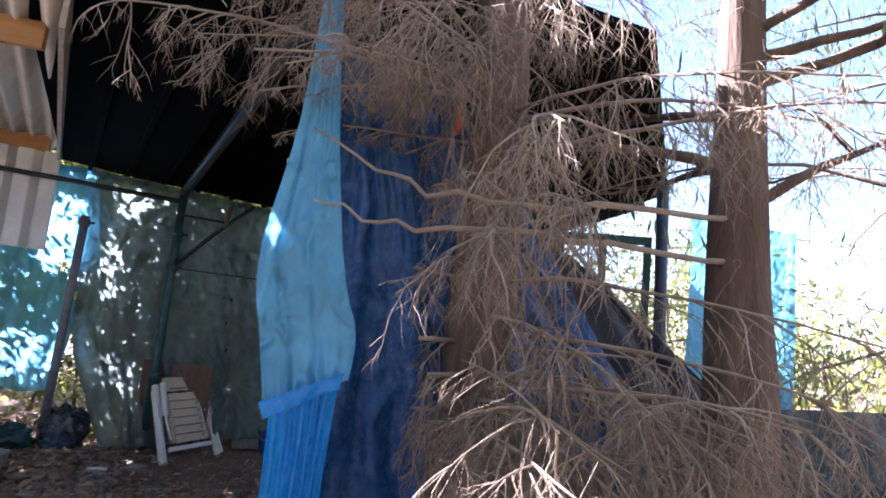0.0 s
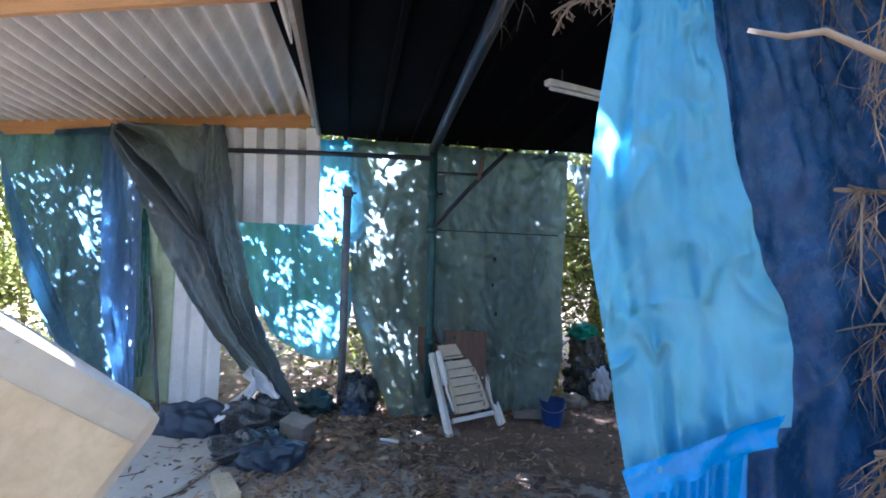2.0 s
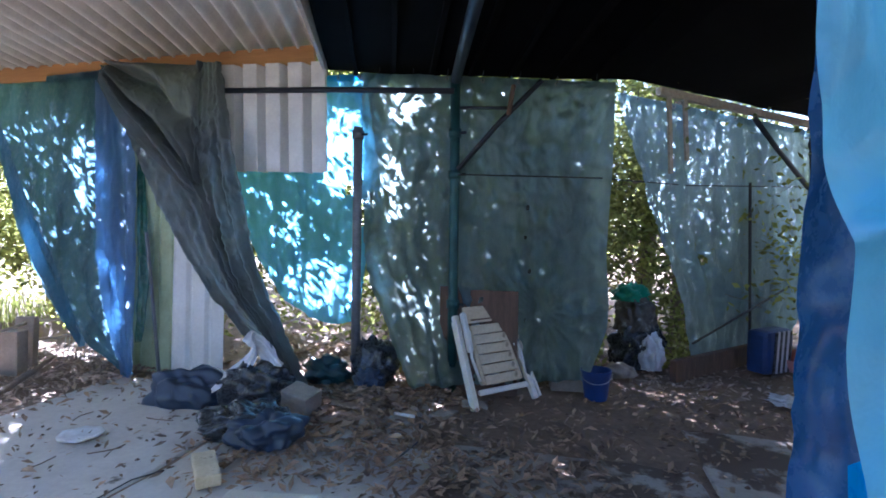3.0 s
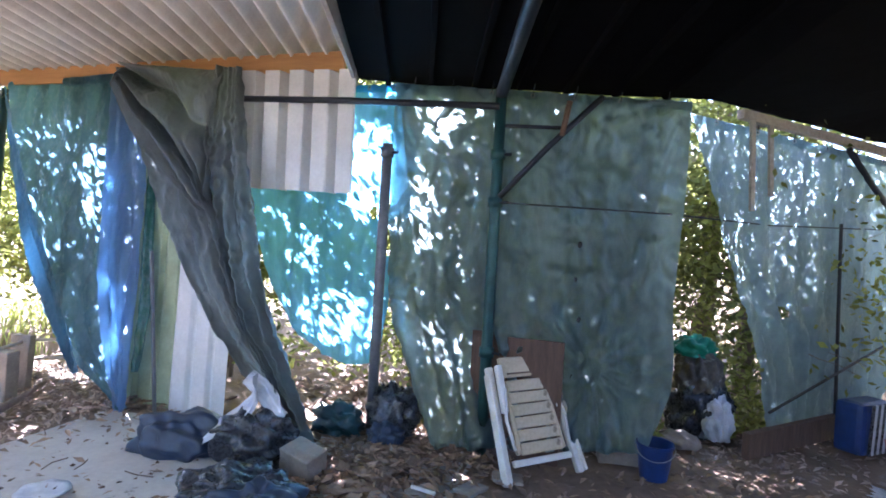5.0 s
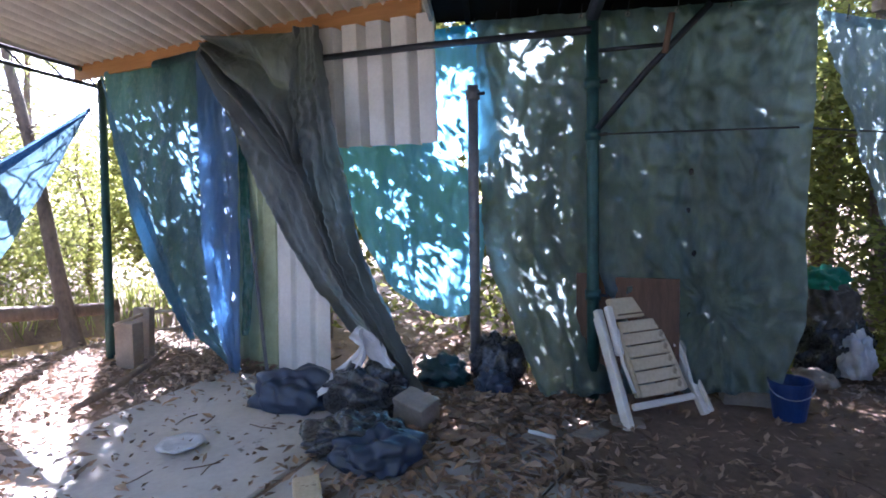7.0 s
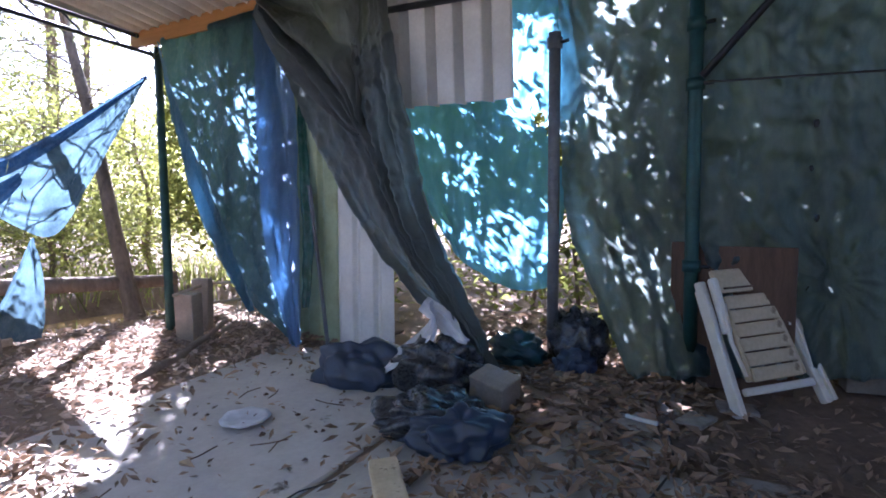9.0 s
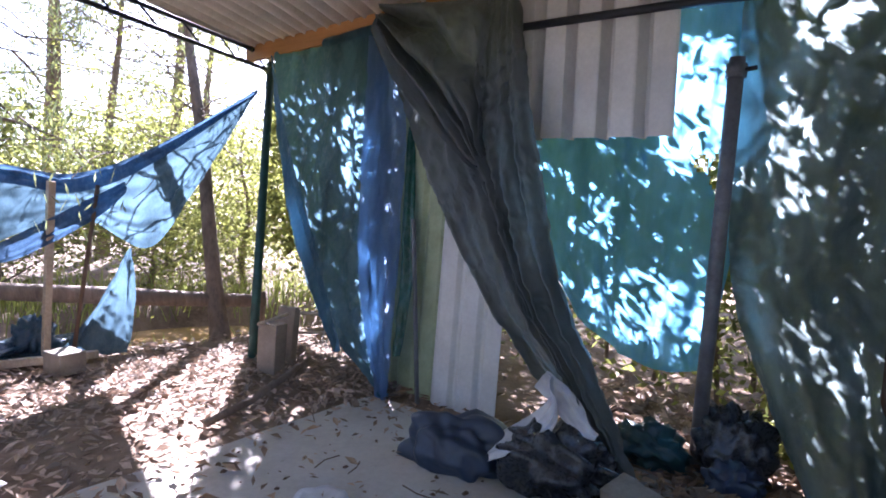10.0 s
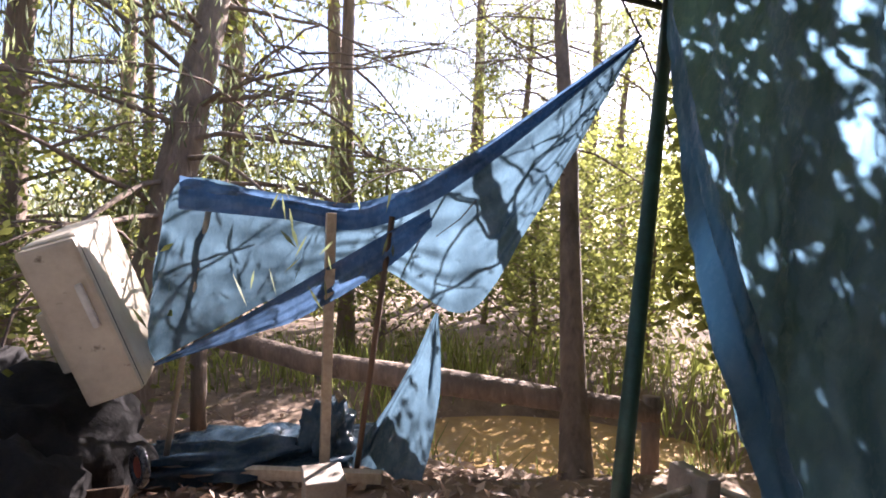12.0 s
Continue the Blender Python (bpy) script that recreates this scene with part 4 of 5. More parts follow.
def wire_basket(name, at, r, h, label):
    e = empty(name, pose(*at), label, "basket")
    for z, q in ((0.01, 0.7), (h * 0.5, 0.86), (h, 1)):
        tube("hoop", [Vector((r * q * math.cos(a), r * q * math.sin(a), z)) for a in np.linspace(0, 2 * math.pi, 25)], 0.006, M_WIRE, e, 6)
    for k in range(14):
        a = 2 * math.pi * k / 14
        tube("wire", [Vector((r * 0.7 * math.cos(a), r * 0.7 * math.sin(a), 0.01)), Vector((r * math.cos(a), r * math.sin(a), h))], 0.004, M_WIRE, e, 5)
wire_basket("wire_basket", (3.45, 6.25, 0.0), 0.26, 0.14, "round wire basket on the ground")

def cage():
    e = empty("wire_cage", pose(-3.72, 4.92, 0.0, 0, 0, 20), "low pale wire cage panel in the leaves", "cage")
    for i in range(16):
        x = -0.3 + i * 0.04
        tube("wire", [Vector((x, 0, 0)), Vector((x + 0.02, 0.03, 0.26))], 0.003, M_WIRE, e, 5)
    for z in (0.02, 0.13, 0.25):
        tube("wire", [Vector((-0.3, 0, z)), Vector((0.32, 0.03, z))], 0.0035, M_WIRE, e, 5)
cage()
pipe("bar", [(-4.05, 4.22, 0.385), (-4.28, 4.8, 0.4)], 0.016, M_PALETIMBER, "pale bar laid over the blocks", "bar")
pipe("bar", [(-4.33, 4.62, 0.40), (-3.75, 4.9, 0.42)], 0.014, M_PALETIMBER, "second thin bar resting over the blocks", "bar")
pipe("bar", [(-4.3, 4.72, 0.2), (-3.7, 5.0, 0.26)], 0.012, M_PALETIMBER, "low thin bar behind the blocks", "bar")
pipe("fallen_stick", [(-3.28, 3.36, 0.02), (-3.4, 3.75, 0.045), (-3.58, 4.15, 0.08), (-3.75, 4.5, 0.12)], [0.024, 0.028, 0.026, 0.016], M_BARK, "fallen brown stick on the ground", "stick", 8)
pipe("white_rod", [(-0.22, 4.1, 0.05), (-0.06, 4.06, 0.055)], 0.012, M_TUBE, "short white plastic rod in the litter", "rod", 8)
pipe("thin_cable", [(-1.22, 3.0, 0.005), (-1.3, 2.85, 0.01), (-1.32, 2.6, 0.005)], 0.004, M_ROPE, "thin dark cable on the concrete", "cable", 6)
pipe("thin_cable", [(0.0, 4.0, 0.03), (0.06, 3.75, 0.01), (0.0, 3.45, 0.005)], 0.006, M_ROPE, "thin curled cable beside the slab", "cable", 6)

# cream appliance by the way in, leaning
def appliance(name, m, size, label, door=True):
    e = empty(name, m, label, "fridge")
    sx, sy, sz = size
    part("body", box(sx, sy, sz, at=(0, 0, sz / 2), bevel=0.035), M_CREAM, e)
    if door:
        part("door", box(sx, 0.05, sz * 0.96, at=(0, -sy / 2 - 0.032, sz / 2), bevel=0.02), M_CREAM, e)
        part("gasket", box(sx * 0.97, 0.012, sz * 0.94, at=(0, -sy / 2 - 0.003, sz / 2), bevel=0.003), M_DARKSTEEL, e, "dark door seal")
        part("handle", box(0.03, 0.03, 0.22, at=(sx / 2 - 0.06, -sy / 2 - 0.07, sz * 0.6), bevel=0.01), M_TUBE, e)
    return e
FR_BACK, FR_DOWN = Vector((-0.908, 0.378, 0.18)).normalized(), Vector((-0.367, -0.512, -0.777)).normalized()
FR_SIDE = FR_BACK.cross(-FR_DOWN)
fr_base = Vector((0.43, 0.558, 1.332)) + Vector((-0.202, -0.771, 0.603)) * 0.2 + FR_BACK * 0.27 + FR_DOWN * 1.62
fr_m = Matrix((FR_SIDE, FR_BACK, -FR_DOWN)).transposed().to_4x4()
near_fridge = appliance("old_fridge", Matrix.Translation(fr_base) @ fr_m, (0.4, 0.5, 1.62), "cream old fridge leaning by the way in", door=False)
part("door_panel", box(0.33, 0.012, 1.5, at=(0, -0.252, 0.81), bevel=0.004), M_RESIN_OLD, near_fridge, "stained yellowed door panel")

# ---- the way in: hanging strip, deep blue curtain, window frame ----
def strip():
    o = Vector((1.2, 0.8, 2.8))
    L = [(1.22, 0.92, 3.0), (1.19, 0.86, 2.3), (1.12, 0.76, 1.75), (1.16, 0.76, 1.45), (1.2, 0.78, 1.225)]
    R = [(1.28, 0.93, 3.0), (1.34, 0.9, 2.3), (1.42, 0.84, 1.75), (1.49, 0.82, 1.5), (1.48, 0.81, 1.335)]
    t = cloth("hanging_strip", [Vector(p) - o for p in L], [Vector(p) - o for p in R], M_STRIP, nu=70, nv=240, folds=((3, 0.02, 0.2), (7, 0.008, 0.0)), wrinkle=0.018, seed=11, crinkle=0.016)
    t.location = o
    tagged(t, "light blue tarpaulin strip hanging at the entrance", "tarpaulin")
    cloth("hem", [Vector((1.185, 0.725, 1.25)) - o, Vector((1.205, 0.73, 1.193)) - o], [Vector((1.462, 0.755, 1.362)) - o, Vector((1.45, 0.76, 1.305)) - o], M_HEM, t, nu=24, nv=5, folds=((2, 0.015, 0.2),), wrinkle=0.006, seed=12, label="bright blue folded hem")
    f = cloth("gathered_tarp", [(0, 0, 0), (0.0, 0.02, -0.6), (-0.05, 0.05, -1.3)], [(0.24, 0.04, 0.06), (0.22, 0.05, -0.6), (0.3, 0.02, -1.3)], M_HEM, nu=40, nv=30, folds=((5, 0.03, 0), (9, 0.012, 0.3)), seed=13)
    f.location = (1.22, 0.86, 1.27)
    tagged(f, "bright blue gathered tarp below the strip", "tarpaulin")
strip()

def curtain():
    L = [(1.34, 1.32, 2.85), (1.34, 1.34, 1.9), (1.36, 1.36, 0.9), (1.34, 1.38, 0.0)]
    R = [(1.95, 1.42, 2.78), (2.6, 1.5, 1.98), (3.2, 1.5, 1.1), (3.55, 1.5, 0.0)]
    t = tarp("deep_blue_curtain", "deep blue tarpaulin curtain behind the dead tree", L, R, M_DEEP, nu=110, nv=110, folds=((5, 0.05, 0.0), (11, 0.018, 0.2)), skew=0.8, crinkle=0.03, seed=14)
    t2 = tarp("dark_tarp", "dark navy tarp stretched low beside the curtain", [(2.25, 1.62, 2.36), (2.3, 1.66, 1.2), (2.3, 1.66, 0.0)], [(3.3, 1.5, 1.62), (4.2, 1.6, 0.9), (4.3, 1.6, 0.0)], M_NAVY, nu=30, nv=30, folds=((4, 0.05, 0.0),), seed=15)
    pipe("taut_cord", [(2.2, 1.4, 2.42), (3.2, 1.42, 1.6)], 0.012, M_WIRE, "pale taut cord along the curtain's edge", "cord", 6)
curtain()

tarp("low_dark_tarp", "dark teal tarpaulin slung low beside the entrance", [(2.95, 1.64, 1.2), (2.95, 1.66, 0.6), (2.95, 1.66, 0.0)], [(5.8, 1.75, 1.25), (5.8, 1.8, 0.6), (5.8, 1.8, 0.0)], M_DARKTEAL, nu=60, nv=26, folds=((6, 0.05, 0.0), (13, 0.015, 0.2)), sag=0.06, seed=16)
tarp("hanging_sheet", "pale blue tarpaulin hanging beyond the window frame", [(5.35, 3.75, 2.95), (5.33, 3.75, 1.6), (5.3, 3.75, 0.0)], [(6.5, 3.5, 2.9), (6.5, 3.5, 1.6), (6.5, 3.5, 0.0)], M_STRIP, nu=30, nv=40, folds=((4, 0.04, 0.0),), seed=17)

def window_frame():
    e = empty("window_frame", pose(3.4, 3.0, 1.2, 0, 0, -25), "dark green timber window frame without glass", "window frame")
    part("rail", box(1.5, 0.05, 0.07, at=(0, 0, 1.2)), M_STEEL_GREEN, e)
    part("rail", box(1.5, 0.05, 0.07, at=(0, 0, 0.55)), M_STEEL_GREEN, e)
    part("rail", box(1.5, 0.06, 0.09, at=(0, 0, -0.05)), M_STEEL_GREEN, e)
    for x in (-0.72, -0.36, 0.0, 0.36, 0.72):
        part("stile", box(0.06, 0.045, 1.3, at=(x, 0, 0.55)), M_STEEL_GREEN, e)
    part("leg", box(0.06, 0.05, 1.25, at=(-0.6, 0, -0.62)), M_OLDWOOD, e)
    part("leg", box(0.06, 0.05, 1.25, at=(0.6, 0, -0.62)), M_OLDWOOD, e)
window_frame()
steel_post("blue_post", (4.15, 2.55, -0.05), (4.1, 2.6, 2.9), 0.05, M_NAVY, "dark blue post beside the window frame")

# ---- outdoors: tarp shelter, fence, fridge ----
def shelter():
    top = [(-5.46, 2.28, 1.2), (-5.44, 2.42, 1.62), (-5.48, 2.95, 1.54), (-5.5, 3.4, 1.52), (-5.42, 3.95, 1.78), (-5.3, 4.5, 2.18), (-5.22, 4.9, 2.48)]
    low = [(-5.46, 2.22, 0.60), (-5.47, 2.5, 0.76), (-5.5, 2.98, 1.02), (-5.5, 3.45, 1.16), (-5.48, 3.98, 0.90), (-5.4, 4.35, 1.45), (-5.23, 4.88, 2.44)]
    st = tarp("shelter_tarp", "faded blue torn tarpaulin stretched between poles", top, low, M_T6, nu=40, nv=90, folds=((2.2, 0.05, 0.1), (5, 0.02, 0.2)), wrinkle=0.018, seed=21, out=(1, 0, 0))
    o = Vector(top[0])
    cloth("folded_edge", [Vector(p) - o for p in [(-5.43, 2.4, 1.64), (-5.46, 2.95, 1.56), (-5.48, 3.4, 1.54), (-5.4, 3.95, 1.80), (-5.2, 4.9, 2.5)]],
         [Vector(p) - o for p in [(-5.41, 2.4, 1.46), (-5.44, 2.95, 1.42), (-5.46, 3.4, 1.38), (-5.38, 3.95, 1.66), (-5.2, 4.9, 2.46)]], M_T6EDGE, st, nu=12, nv=70, folds=((1.5, 0.03, 0),), seed=22, out=(1, 0, 0), label="darker folded upper edge")
    cloth("dark_fold", [Vector(p) - o for p in [(-5.42, 2.28, 0.63), (-5.42, 2.71, 0.87), (-5.42, 3.12, 1.12), (-5.42, 3.75, 1.5)]], [Vector(p) - o for p in [(-5.42, 2.29, 0.62), (-5.42, 2.8, 0.79), (-5.42, 3.05, 0.88), (-5.42, 3.53, 1.17), (-5.42, 3.77, 1.4)]], M_T6EDGE, st, nu=14, nv=60, folds=((1.5, 0.03, 0.2),), seed=26, out=(1, 0, 0), label="dark doubled fold running across the tarp")
    tarp("small_tarp", "blue tarp corner pulled up to a point", [(-5.45, 3.8, 0.9), (-5.5, 3.62, 0.5), (-5.6, 3.3, -0.02)], [(-5.44, 3.82, 0.9), (-5.35, 3.82, 0.45), (-5.25, 3.72, 0.0)], M_T6, nu=24, nv=40, folds=((2, 0.05, 0),), seed=23, out=(1, 0, 0))
    ob = lump("ground_tarp", 0.32, 0.68, 0.1, M_T6, seed=24, rough=0.7, freq=3.2)
    tagged(place(ob, pose(-5.75, 2.72, -0.04, 0, 0, 14)), "crumpled blue and white tarp on the ground", "tarpaulin")
    ob = lump("ground_tarp", 0.2, 0.14, 0.22, M_T6, seed=25, rough=0.7, freq=2.6)
    tagged(place(ob, pose(-5.8, 3.18, -0.03)), "peaked fold of blue tarp on the ground", "tarpaulin")
    ob = beam("shelter_pole", (-5.5, 3.18, -0.05), (-5.42, 3.2, 1.46), 0.055, 0.04, M_PALETIMBER)
    tagged(ob, "pale squared timber pole holding the tarp", "pole")
    pipe("shelter_pole", [(-5.55, 2.3, 0.02), (-5.45, 2.55, 1.5)], 0.016, M_PALETIMBER, "thin pale pole under the tarp's corner", "pole")
    pipe("shelter_pole", [(-5.45, 3.36, -0.03), (-5.43, 3.54, 1.45)], 0.017, M_OLDWOOD, "thin brown pole beside the timber", "pole")
    ob = beam("ground_beam", (-5.52, 2.2, 0.03), (-5.3, 3.5, 0.02), 0.06, 0.06, M_PALETIMBER)
    tagged(ob, "long pale timber lying along the tarp", "timber")
    pipe("guy_rope", [(-5.2, 4.9, 2.46), (-5.24, 5.05, 2.2), (-5.3, 5.15, 1.95)], 0.006, M_ROPE, "dark guy rope to the pole", "rope", 6)
    pipe("guy_rope", [(-5.2, 4.9, 2.48), (-5.1, 4.6, 2.85)], 0.006, M_ROPE, "dark guy rope up to the truss", "rope", 6)
shelter()

def fence():
    e = empty("log_fence", pose(-5.9, 4.0, 0.0), "round log rail fence at the pond's edge", "fence")
    o = Vector((-5.9, 4.0, 0.0))
    pts = [Vector((-6.5, 2.0, 0.66)), Vector((-6.2, 2.63, 0.58)), Vector((-6.0, 3.05, 0.50)), Vector((-5.8, 3.89, 0.41)), Vector((-5.6, 4.65, 0.33)), Vector((-5.4, 5.18, 0.29))]
    tube("rail", [p - o for p in pts], [0.06, 0.07, 0.075, 0.085, 0.075, 0.065], M_BARK, e, 12)
    for p in (Vector((-5.42, 5.14, -0.13)), Vector((-6.38, 2.25, 0))):
        tube("fence_post", [p - o - Vector((0, 0, 0.1)), p - o + Vector((0, 0, 0.52))], 0.055, M_BARK, e, 10)
fence()

F_SIDE, F_BACK, F_UP = Vector((-0.09, 0.942, 0.322)), Vector((-0.97, -0.157, 0.188)), Vector((0.227, -0.295, 0.928))
f_m = Matrix((F_SIDE, F_BACK, F_UP)).transposed().to_4x4()
far_fridge = appliance("old_fridge", Matrix.Translation(Vector((-5.149, 2.216, 0.505)) + F_BACK * 0.36) @ f_m, (0.25, 0.60, 0.83), "cream old fridge tipped over on a dark heap")
part("side_panel", box(0.16, 0.26, 0.34, at=(-0.2, 0.05, 0.3), bevel=0.015), M_CREAM, far_fridge)
for i, (x, y, sx, sy, sz) in enumerate(((-5.35, 1.75, 0.5, 0.45, 0.42), (-4.85, 1.9, 0.3, 0.28, 0.3), (-4.7, 1.45, 0.45, 0.4, 0.45), (-5.5, 1.15, 0.5, 0.4, 0.6))):
    heap("rubbish_sack", (x, y, -0.05), (sx, sy, sz), M_RUBBISH, "black rubbish heap below the tipped fridge", "rubbish heap", 30 + i)
def wheel():
    e = empty("cart_wheel", pose(-5.12, 2.33, 0.2, 0, 90, -50) @ Matrix.Scale(0.7, 4), "small red-rimmed wheel in the rubbish", "wheel")
    tube("tyre", [Vector((0.11 * math.cos(a), 0.11 * math.sin(a), 0)) for a in np.linspace(0, 2 * math.pi, 25)], 0.03, M_BLACKBAG, e, 10)
    bm = bmesh.new()
    bmesh.ops.create_cone(bm, cap_ends=True, segments=20, radius1=0.085, radius2=0.07, depth=0.03)
    part("rim", bm, M_RUST, e, "rusty red rim")
wheel()
def crate():
    e = empty("wooden_crate", pose(-4.8, 2.25, -0.03, 0, 0, 12), "dark slatted wooden crate in the leaves", "crate")
    for k in range(3):
        for sy in (-1, 1):
            part("slat", box(0.28, 0.014, 0.055, at=(0, sy * 0.12, 0.035 + 0.075 * k), bevel=0.003), M_OLDWOOD, e)
        for sx in (-1, 1):
            part("slat", box(0.014, 0.226, 0.055, at=(sx * 0.133, 0, 0.035 + 0.075 * k), bevel=0.003), M_OLDWOOD, e)
    for sx in (-1, 1):
        for sy in (-1, 1):
            part("corner_post", box(0.03, 0.03, 0.22, at=(sx * 0.11, sy * 0.098, 0.11), bevel=0.003), M_OLDWOOD, e)
    part("base", box(0.26, 0.22, 0.014, at=(0, 0, 0.008), bevel=0.003), M_OLDWOOD, e)
crate()

# ---- trees ----
def limb(bag, p, d, length, r, rnd, bend=0.25, droop=0.0, segs=6, sides=6):
    pts, rad = [p.copy()], [r]
    d = d.normalized()
    for i in range(segs):
        d = (d + Vector((rnd.uniform(-bend, bend), rnd.uniform(-bend, bend), rnd.uniform(-bend, bend) * 0.6 - droop))).normalized()
        p = p + d * (length / segs)
        pts.append(p.copy())
        rad.append(r * (1 - 0.8 * (i + 1) / segs) + 0.001)
    bag.add(*tube_geo(pts, rad, sides, cap=False))
    return pts

def leaf_quad(bag, p, size, rnd, narrow=0.5, hang=False):
    a = Vector((rnd.gauss(0, 1), rnd.gauss(0, 1), rnd.gauss(0, 0.7))).normalized()
    if hang:
        a = Vector((rnd.gauss(0, 0.4), rnd.gauss(0, 0.4), -1)).normalized()
    b = a.cross(Vector((rnd.gauss(0, 1), rnd.gauss(0, 1), rnd.gauss(0, 1)))).normalized()
    s, t = size * rnd.uniform(0.6, 1.3), size * narrow * rnd.uniform(0.6, 1.2)
    bag.add([p - a * s * 0.5, p + b * t * 0.5, p + a * s * 0.5, p - b * t * 0.5], [(0, 1, 2, 3)])

def build_tree(name, at, lean, height, r, seed, label, leaf_mat, leaf_size=0.11, crown_from=0.3, spread=1.6, clumps=60, per=60, narrow=0.5, droop=0.0, limbs=22, hang=False, bend=0.22):
    rnd = random.Random(seed)
    e = empty(name, Matrix.Translation(at), label, "tree")
    tb, cb = Bag(), Bag()
    pts, rad = [], []
    n = 12
    for i in range(n + 1):
        s = i / n
        pts.append(Vector((lean[0] * s + 0.12 * noise.noise(Vector((seed, s * 3, 0))), lean[1] * s + 0.12 * noise.noise(Vector((seed, s * 3, 9))), height * s - 0.1)))
        rad.append(r * (1 - 0.75 * s) * (1.25 if i == 0 else 1))
    v, f = tube_geo(pts, rad, 14, cap=False)
    v = [p + Vector((noise.noise(p * 7), noise.noise(p * 7 + Vector((3, 3, 3))), 0)) * r * 0.14 for p in v]
    tb.add(v, f)
    tips = []
    for k in range(limbs):
        s = crown_from + (1 - crown_from) * (k + rnd.random()) / limbs
        p = lerp_path(pts, s)
        ang = rnd.uniform(0, 2 * math.pi)
        L = spread * (1.15 - 0.75 * s) * rnd.uniform(0.6, 1.2)
        q = limb(tb, p, Vector((math.cos(ang), math.sin(ang), rnd.uniform(-0.1, 0.6))), L, r * (0.14 if hang else 0.22) * (1.1 - 0.6 * s), rnd, bend, droop)
        tips += [(a, 0.25 + 0.12 * i) for i, a in enumerate(q[2:])]
        for m in (3, 4, 5):
            q2 = limb(tb, q[m], Vector((rnd.gauss(0, 1), rnd.gauss(0, 1), rnd.uniform(-0.5, 0.5))), L * 0.45, r * 0.07, rnd, 0.3, droop * 1.5, 4, 4)
            tips += [(a, 0.3) for a in q2[2:]]
    part_tr = tb.out("trunk", M_BARK, e, smooth=True)
    for k in range(clumps):
        c, w = rnd.choice(tips)
        c = c + Vector((rnd.gauss(0, 0.15), rnd.gauss(0, 0.15), rnd.gauss(0, 0.1)))
        for _ in range(per):
            g = Vector([max(-1.5, min(1.5, rnd.gauss(0, 1))) * w * k for k in ((0.7, 0.7, 1.0) if hang else (1, 1, 0.55))])
            leaf_quad(cb, c + g, leaf_size, rnd, narrow, hang)
    if clumps:
        cb.out("crown", leaf_mat, e)
    return e

# measured trunks
build_tree("pine_tree", (-5.30, 4.62, -0.05), (-3.0, 0.9, 0), 6.5, 0.088, 1, "slim bare-stemmed pine leaning over the pond", M_NEEDLE, 0.13, 0.3, 1.7, 16, 50, 0.14, 0.08, 40, hang=True, bend=0.4)
build_tree("pine_tree", (-6.75, 1.55, -0.05), (-2.0, 0.9, 0), 7.5, 0.2, 2, "tall brown pine beside the tipped fridge", M_NEEDLE, 0.14, 0.2, 2.8, 110, 60, 0.14, 0.08, 44, hang=True, bend=0.36)
broad = build_tree("broadleaf_tree", (-2.6, 8.3, 0), (-0.2, 0.3, 0), 6.0, 0.13, 3, "leafy green tree behind the tarp wall", M_FOLIAGE, 0.10, 0.28, 2.2, 78, 60)
pine = build_tree("pine_tree", (-10.5, 1.5, 0), (0.3, 0.2, 0), 11.0, 0.2, 4, "tall feathery pine in the woods", M_NEEDLE, 0.15, 0.14, 3.3, 150, 85, 0.13, 0.08, 44, hang=True, bend=0.34)
# the high crown is out of view, added to shade the southern ground
shade_tree = build_tree("tall_tree", (-9.0, 3.2, 0), (0.2, -0.1, 0), 10.5, 0.10, 12, "tall slim tree, its high dense crown added to shade the ground", M_FOLIAGE, 0.16, 0.5, 4.2, 170, 60)
for m in (pose(-7.6, -0.9, 0, 0, 0, 100), pose(-10.5, 0.4, 0, 0, 0, 210), pose(-2.5, -3.6, 0, 0, 0, 40), pose(1.5, -4.6, 0, 0, 0, 170), pose(4.8, -3.6, 0, 0, 0, 260)):
    copy_thing(shade_tree, m)
shrub = build_tree("shrub", (-6.2, 8.0, -0.1), (0.1, 0.1, 0), 2.6, 0.05, 5, "dense yellow-green shrub at the pond's edge", M_FOLIAGE, 0.085, 0.08, 1.3, 90, 60, 0.5, 0.0, 24)
for m in (pose(-0.3, 8.9, 0, 0, 0, 80), pose(1.9, 8.6, 0, 0, 0, 200), pose(3.2, 10.5, 0, 0, 0, 20), pose(-9.2, 11.2, 0, 0, 0, 140), pose(6.5, 9.0, 0, 0, 0, 90),
          pose(-13.5, 6.5, 0.1, 0, 0, 300), pose(-14.8, 9.6, 0.1, 0, 0, 30) @ Matrix.Scale(1.2, 4),
          # these stand out of view, added to block sky light from the south
          pose(-2.6, -4.6, 0, 0, 0, 60), pose(2.9, -4.8, 0, 0, 0, 150), pose(5.6, -3.4, 0, 0, 0, 240), pose(-5.4, -4.2, 0, 0, 0, 330), pose(0.2, -6.0, 0, 0, 0, 15)):
    copy_thing(broad, m)
